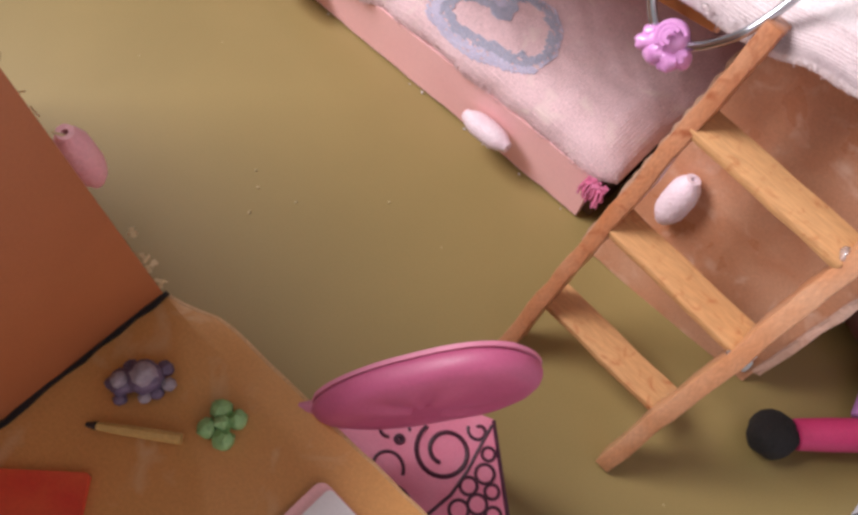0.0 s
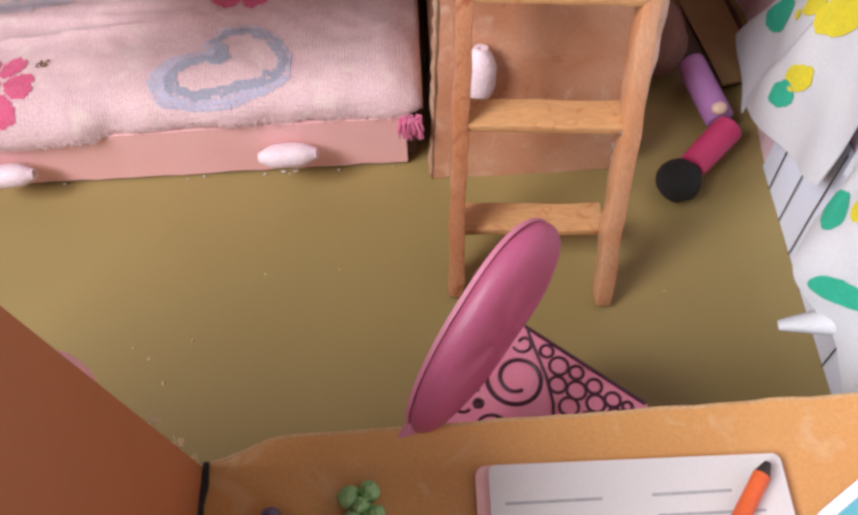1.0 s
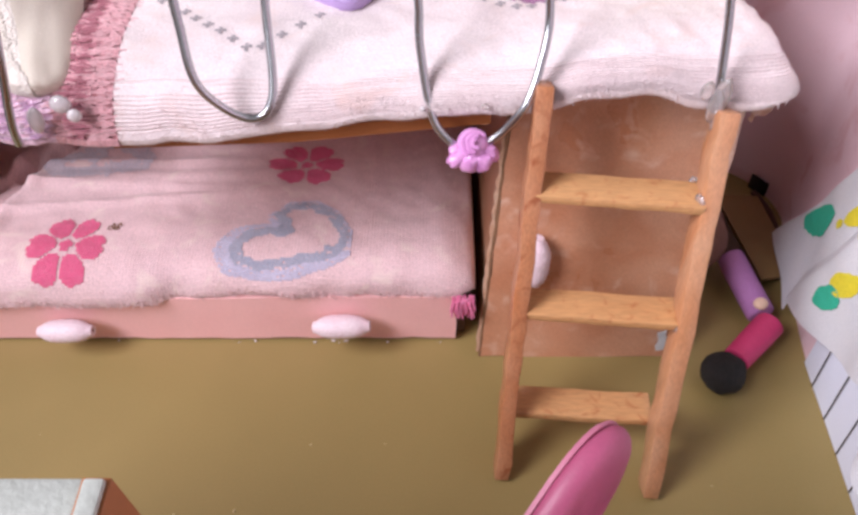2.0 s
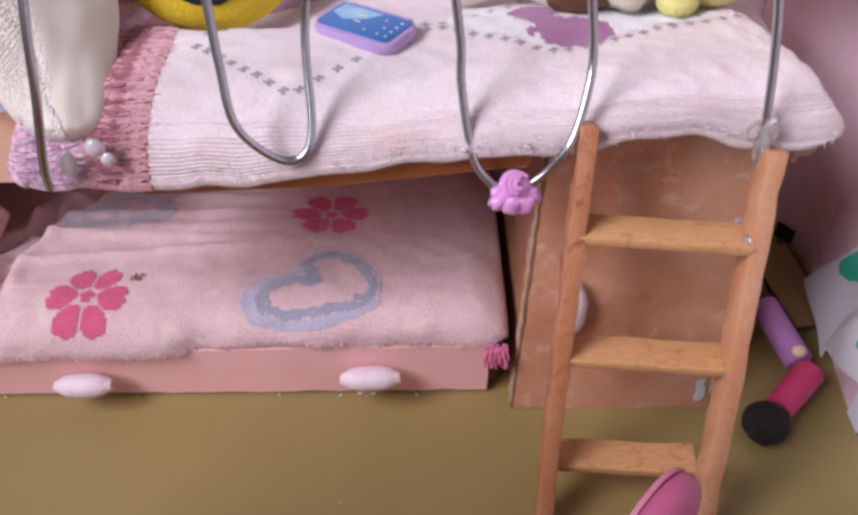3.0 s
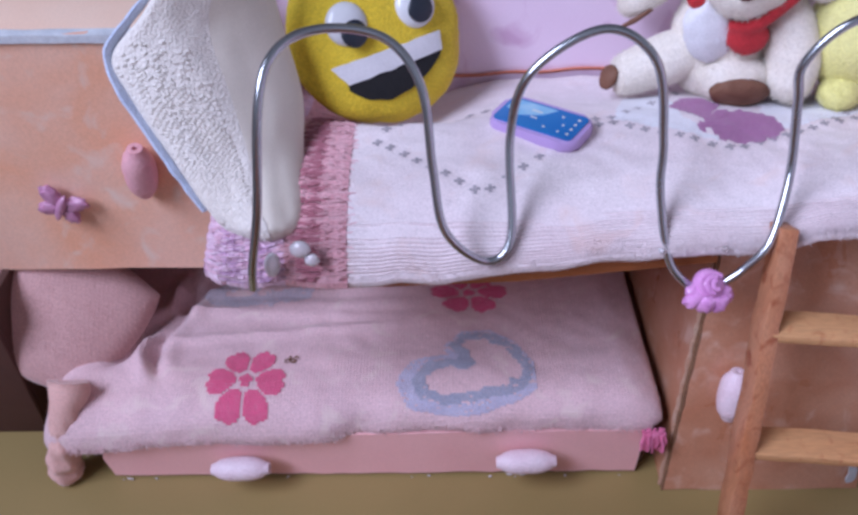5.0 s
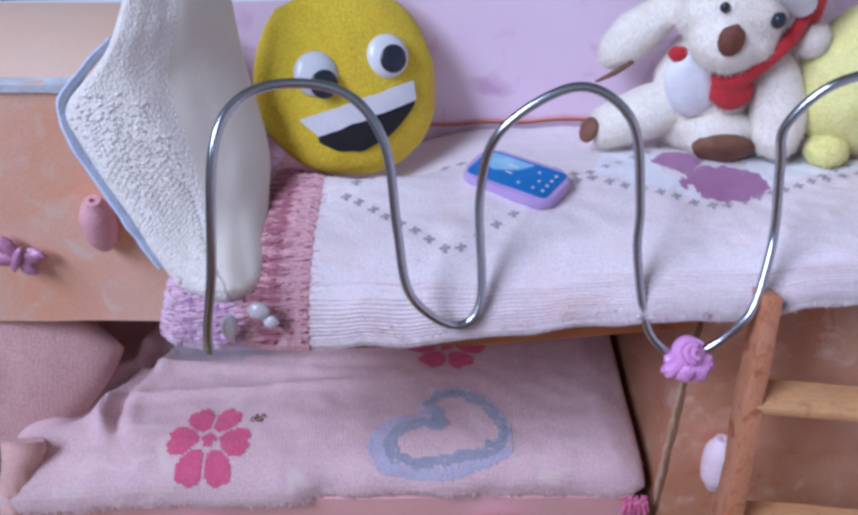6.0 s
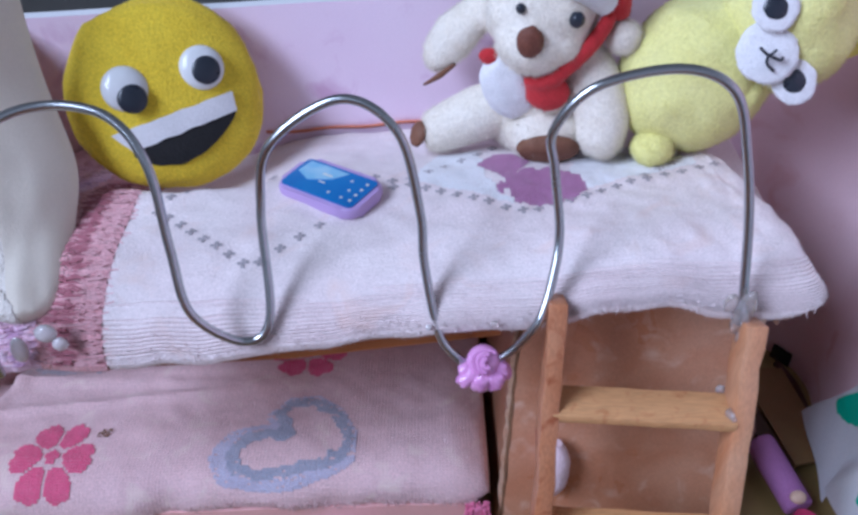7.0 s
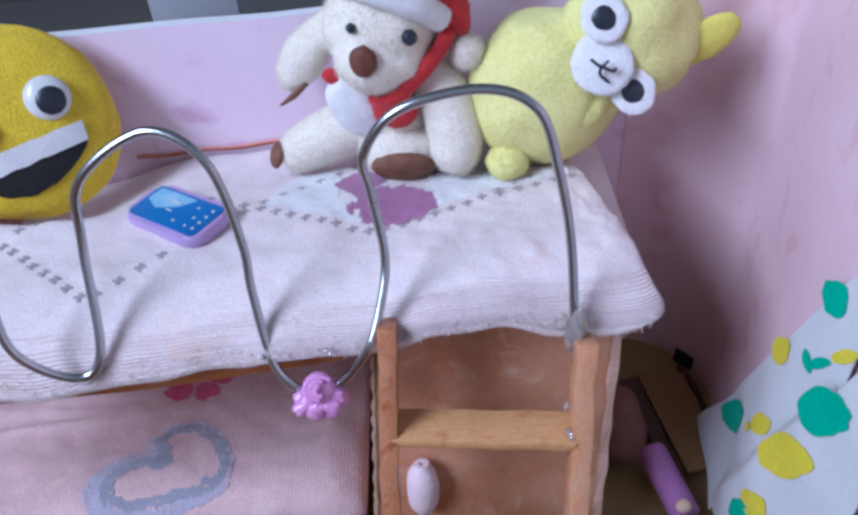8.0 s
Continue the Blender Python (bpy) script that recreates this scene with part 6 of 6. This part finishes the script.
    part("tip", tube([a + (a - b).normalized() * 0.26, a], [0.06, 0.15], 12), M_LEAD, cr, "dark crayon tip")
    bk = thing("teal_booklet", (8.2, -12.3, Z), "small teal booklet with white border on the desk", "booklet")
    m = pose(8.35, -12.35, Z, 0, 0, 32)
    part("cover", prism(rounded(2.3, 1.9, 0.06), 0.12, m), M_WHITE, bk, "white border", smooth=False)
    part("picture", prism(rounded(1.9, 1.5, 0.06), 0.02, m @ pose(0, 0, 0.12)), M_TEAL, bk, "teal cover picture", smooth=False)
    rd = thing("red_booklet", (-1.9, -14.6, Z), "red and orange booklet lying on the desk", "booklet")
    part("cover", prism(rounded(2.0, 1.2, 0.08), 0.14, pose(-2.1, -14.95, Z, 0, 0, 42)), M_REDCARD, rd, smooth=False)
    ch = thing("chair", (2.6, -8.9, 0), "pink foam chair with mauve oval backrest and swirl-printed seat", "chair")
    c = Vector((1.5, -8.87, 6.5))
    d = Vector((2.45, 2.75, 2.1)).normalized()
    nrm = Vector((0.74, -0.64, 0.2))
    nrm = (nrm - d * nrm.dot(d)).normalized()
    m = Matrix((d, nrm.cross(d), nrm)).transposed().to_4x4()
    m.translation = c
    oval = [(2.25 * math.cos(a) * abs(math.cos(a)) ** (-0.3 if math.cos(a) > 0 else -0.05), (1.04 if math.sin(a) > 0 else 0.84) * math.sin(a) * (1 + 0.14 * math.cos(a))) for a in (2 * math.pi * k / 48 + 0.03 for k in range(48))]
    cushion = bmesh.new()
    rings = []
    for grow, h in ((0.955, -0.13), (0.99, -0.08), (1.0, 0.0), (0.995, 0.08), (0.975, 0.17), (0.93, 0.25), (0.85, 0.31), (0.69, 0.36), (0.47, 0.39), (0.2, 0.4)):
        rings.append([cushion.verts.new((m @ Vector((x * grow + 0.55 * max(h, 0) * (0.4 - x * 0.27), y * grow, h + 0.03 * math.sin(3 * x + 2 * y) * (1 - grow) * 2)))) for x, y in oval])
    for low, high in zip(rings, rings[1:]):
        for k in range(48):
            cushion.faces.new((low[k], low[(k + 1) % 48], high[(k + 1) % 48], high[k]))
    cushion.faces.new(rings[-1])
    cushion.faces.new(list(reversed(rings[0])))
    part("backrest", cushion, M_CHAIR, ch, "mauve pink padded oval backrest")
    part("backrest_rim", prism([(x * 1.0, y * 1.0) for x, y in oval], 0.09, m @ pose(0, 0, -0.225), bevel=0.03), M_CHAIRE, ch, "pink back layer")
    part("stem", tube([m @ Vector((-2.1, 0.05, -0.1)), m @ Vector((-2.4, 0.1, -0.16)), m @ Vector((-2.62, 0.2, -0.2))], [0.16, 0.13, 0.1], 10), M_CHAIRE, ch, "short pink stem")
    SZ = 3.55
    seat = part("seat", prism([(0.25, -9.75), (1.7, -7.75), (2.56, -7.36), (4.93, -9.33), (4.9, -9.7), (2.6, -12.0), (1.6, -11.6)], 0.35, pose(0, 0, SZ - 0.35), bevel=0.06), M_SEAT, ch, "pink seat printed with dark swirls")
    def ink(pts, r=0.038):
        part("swirl", tube([Vector((x, y, SZ + 0.005)) for x, y in pts], r, 5, flat=1.0), M_INK, seat)
    def circ(cx, cy, r, a0=0, a1=360, shrink=1.0):
        n = 36
        return [(cx + r * (1 + (shrink - 1) * k / n) * math.cos(radians(a0 + (a1 - a0) * k / n)), cy + r * (1 + (shrink - 1) * k / n) * math.sin(radians(a0 + (a1 - a0) * k / n))) for k in range(n + 1)]
    ink(circ(2.28, -8.62, 0.27, 290, -190, 2.4), 0.05); ink(circ(1.42, -9.12, 0.07), 0.06)
    ink(circ(2.5, -7.8, 0.24, 200, 520, 0.35)); ink(circ(1.15, -9.1, 0.4, 40, 300, 0.4)); ink(circ(1.6, -9.75, 0.42, 20, 250, 0.5)); ink(circ(2.2, -10.2, 0.45, 0, 300, 0.5)); ink(circ(3.0, -10.3, 0.35))
    for x, y, r in ((2.98, -8.02, 0.14), (3.2, -8.38, 0.2), (3.12, -8.8, 0.18), (3.55, -8.55, 0.15), (3.5, -8.95, 0.2), (3.88, -8.88, 0.16), (3.86, -9.26, 0.19), (4.22, -9.2, 0.16), (4.5, -9.36, 0.1), (3.3, -9.3, 0.2), (4.22, -9.56, 0.17), (3.65, -9.62, 0.18)):
        ink(circ(x, y, r))
    ink([(2.62, -7.5), (2.74, -8.0), (2.9, -8.6), (2.98, -9.2), (2.9, -9.9)])
    ink([(2.58, -7.4), (3.7, -8.34), (4.88, -9.33)], 0.045)
    for x, y in ((1.9, -10.6), (2.4, -7.7), (4.5, -9.4), (2.7, -11.2)):
        part("leg", tube([(x, y, 0.0), (x, y, SZ - 0.34)], 0.25, 12), M_CHAIRE, ch)


build_desk()


# ---------------------------------------------------------------- crumbs
def build_crumbs():
    rnd = random.Random(12)
    bm = bmesh.new()
    for _ in range(11):
        x, y = rnd.uniform(-16, 9), rnd.uniform(-9, -0.8)
        r = rnd.uniform(0.015, 0.045)
        ball((x, y, r * 0.6), (r * rnd.uniform(1, 2.6), r, r * 0.7), rot(0, 0, rnd.uniform(0, 180)), bm, 6, 4)
    tagged(part("crumbs", bm, M_BEIGE), "pale crumbs of glue and card on the floor", "crumbs", kind="stuff")
    bm = bmesh.new()
    for _ in range(18):
        x = rnd.uniform(-15.6, 6.2)
        if -0.1 < x < 0.8:
            continue
        r = rnd.uniform(0.015, 0.04)
        ball((x, (-0.03 if x < 0 else -0.38) - rnd.uniform(0, 0.06), r * 0.5 + 0.12 * rnd.random() * (x < 0)), (r * rnd.uniform(1, 4), r, r * 0.8), rot(0, rnd.uniform(-30, 30), rnd.uniform(-30, 30)), bm, 6, 4)
    tagged(part("glue_crumbs", bm, M_GLUE), "whitish glue crumbs along the foot of the bed", "crumbs", kind="stuff")


build_crumbs()
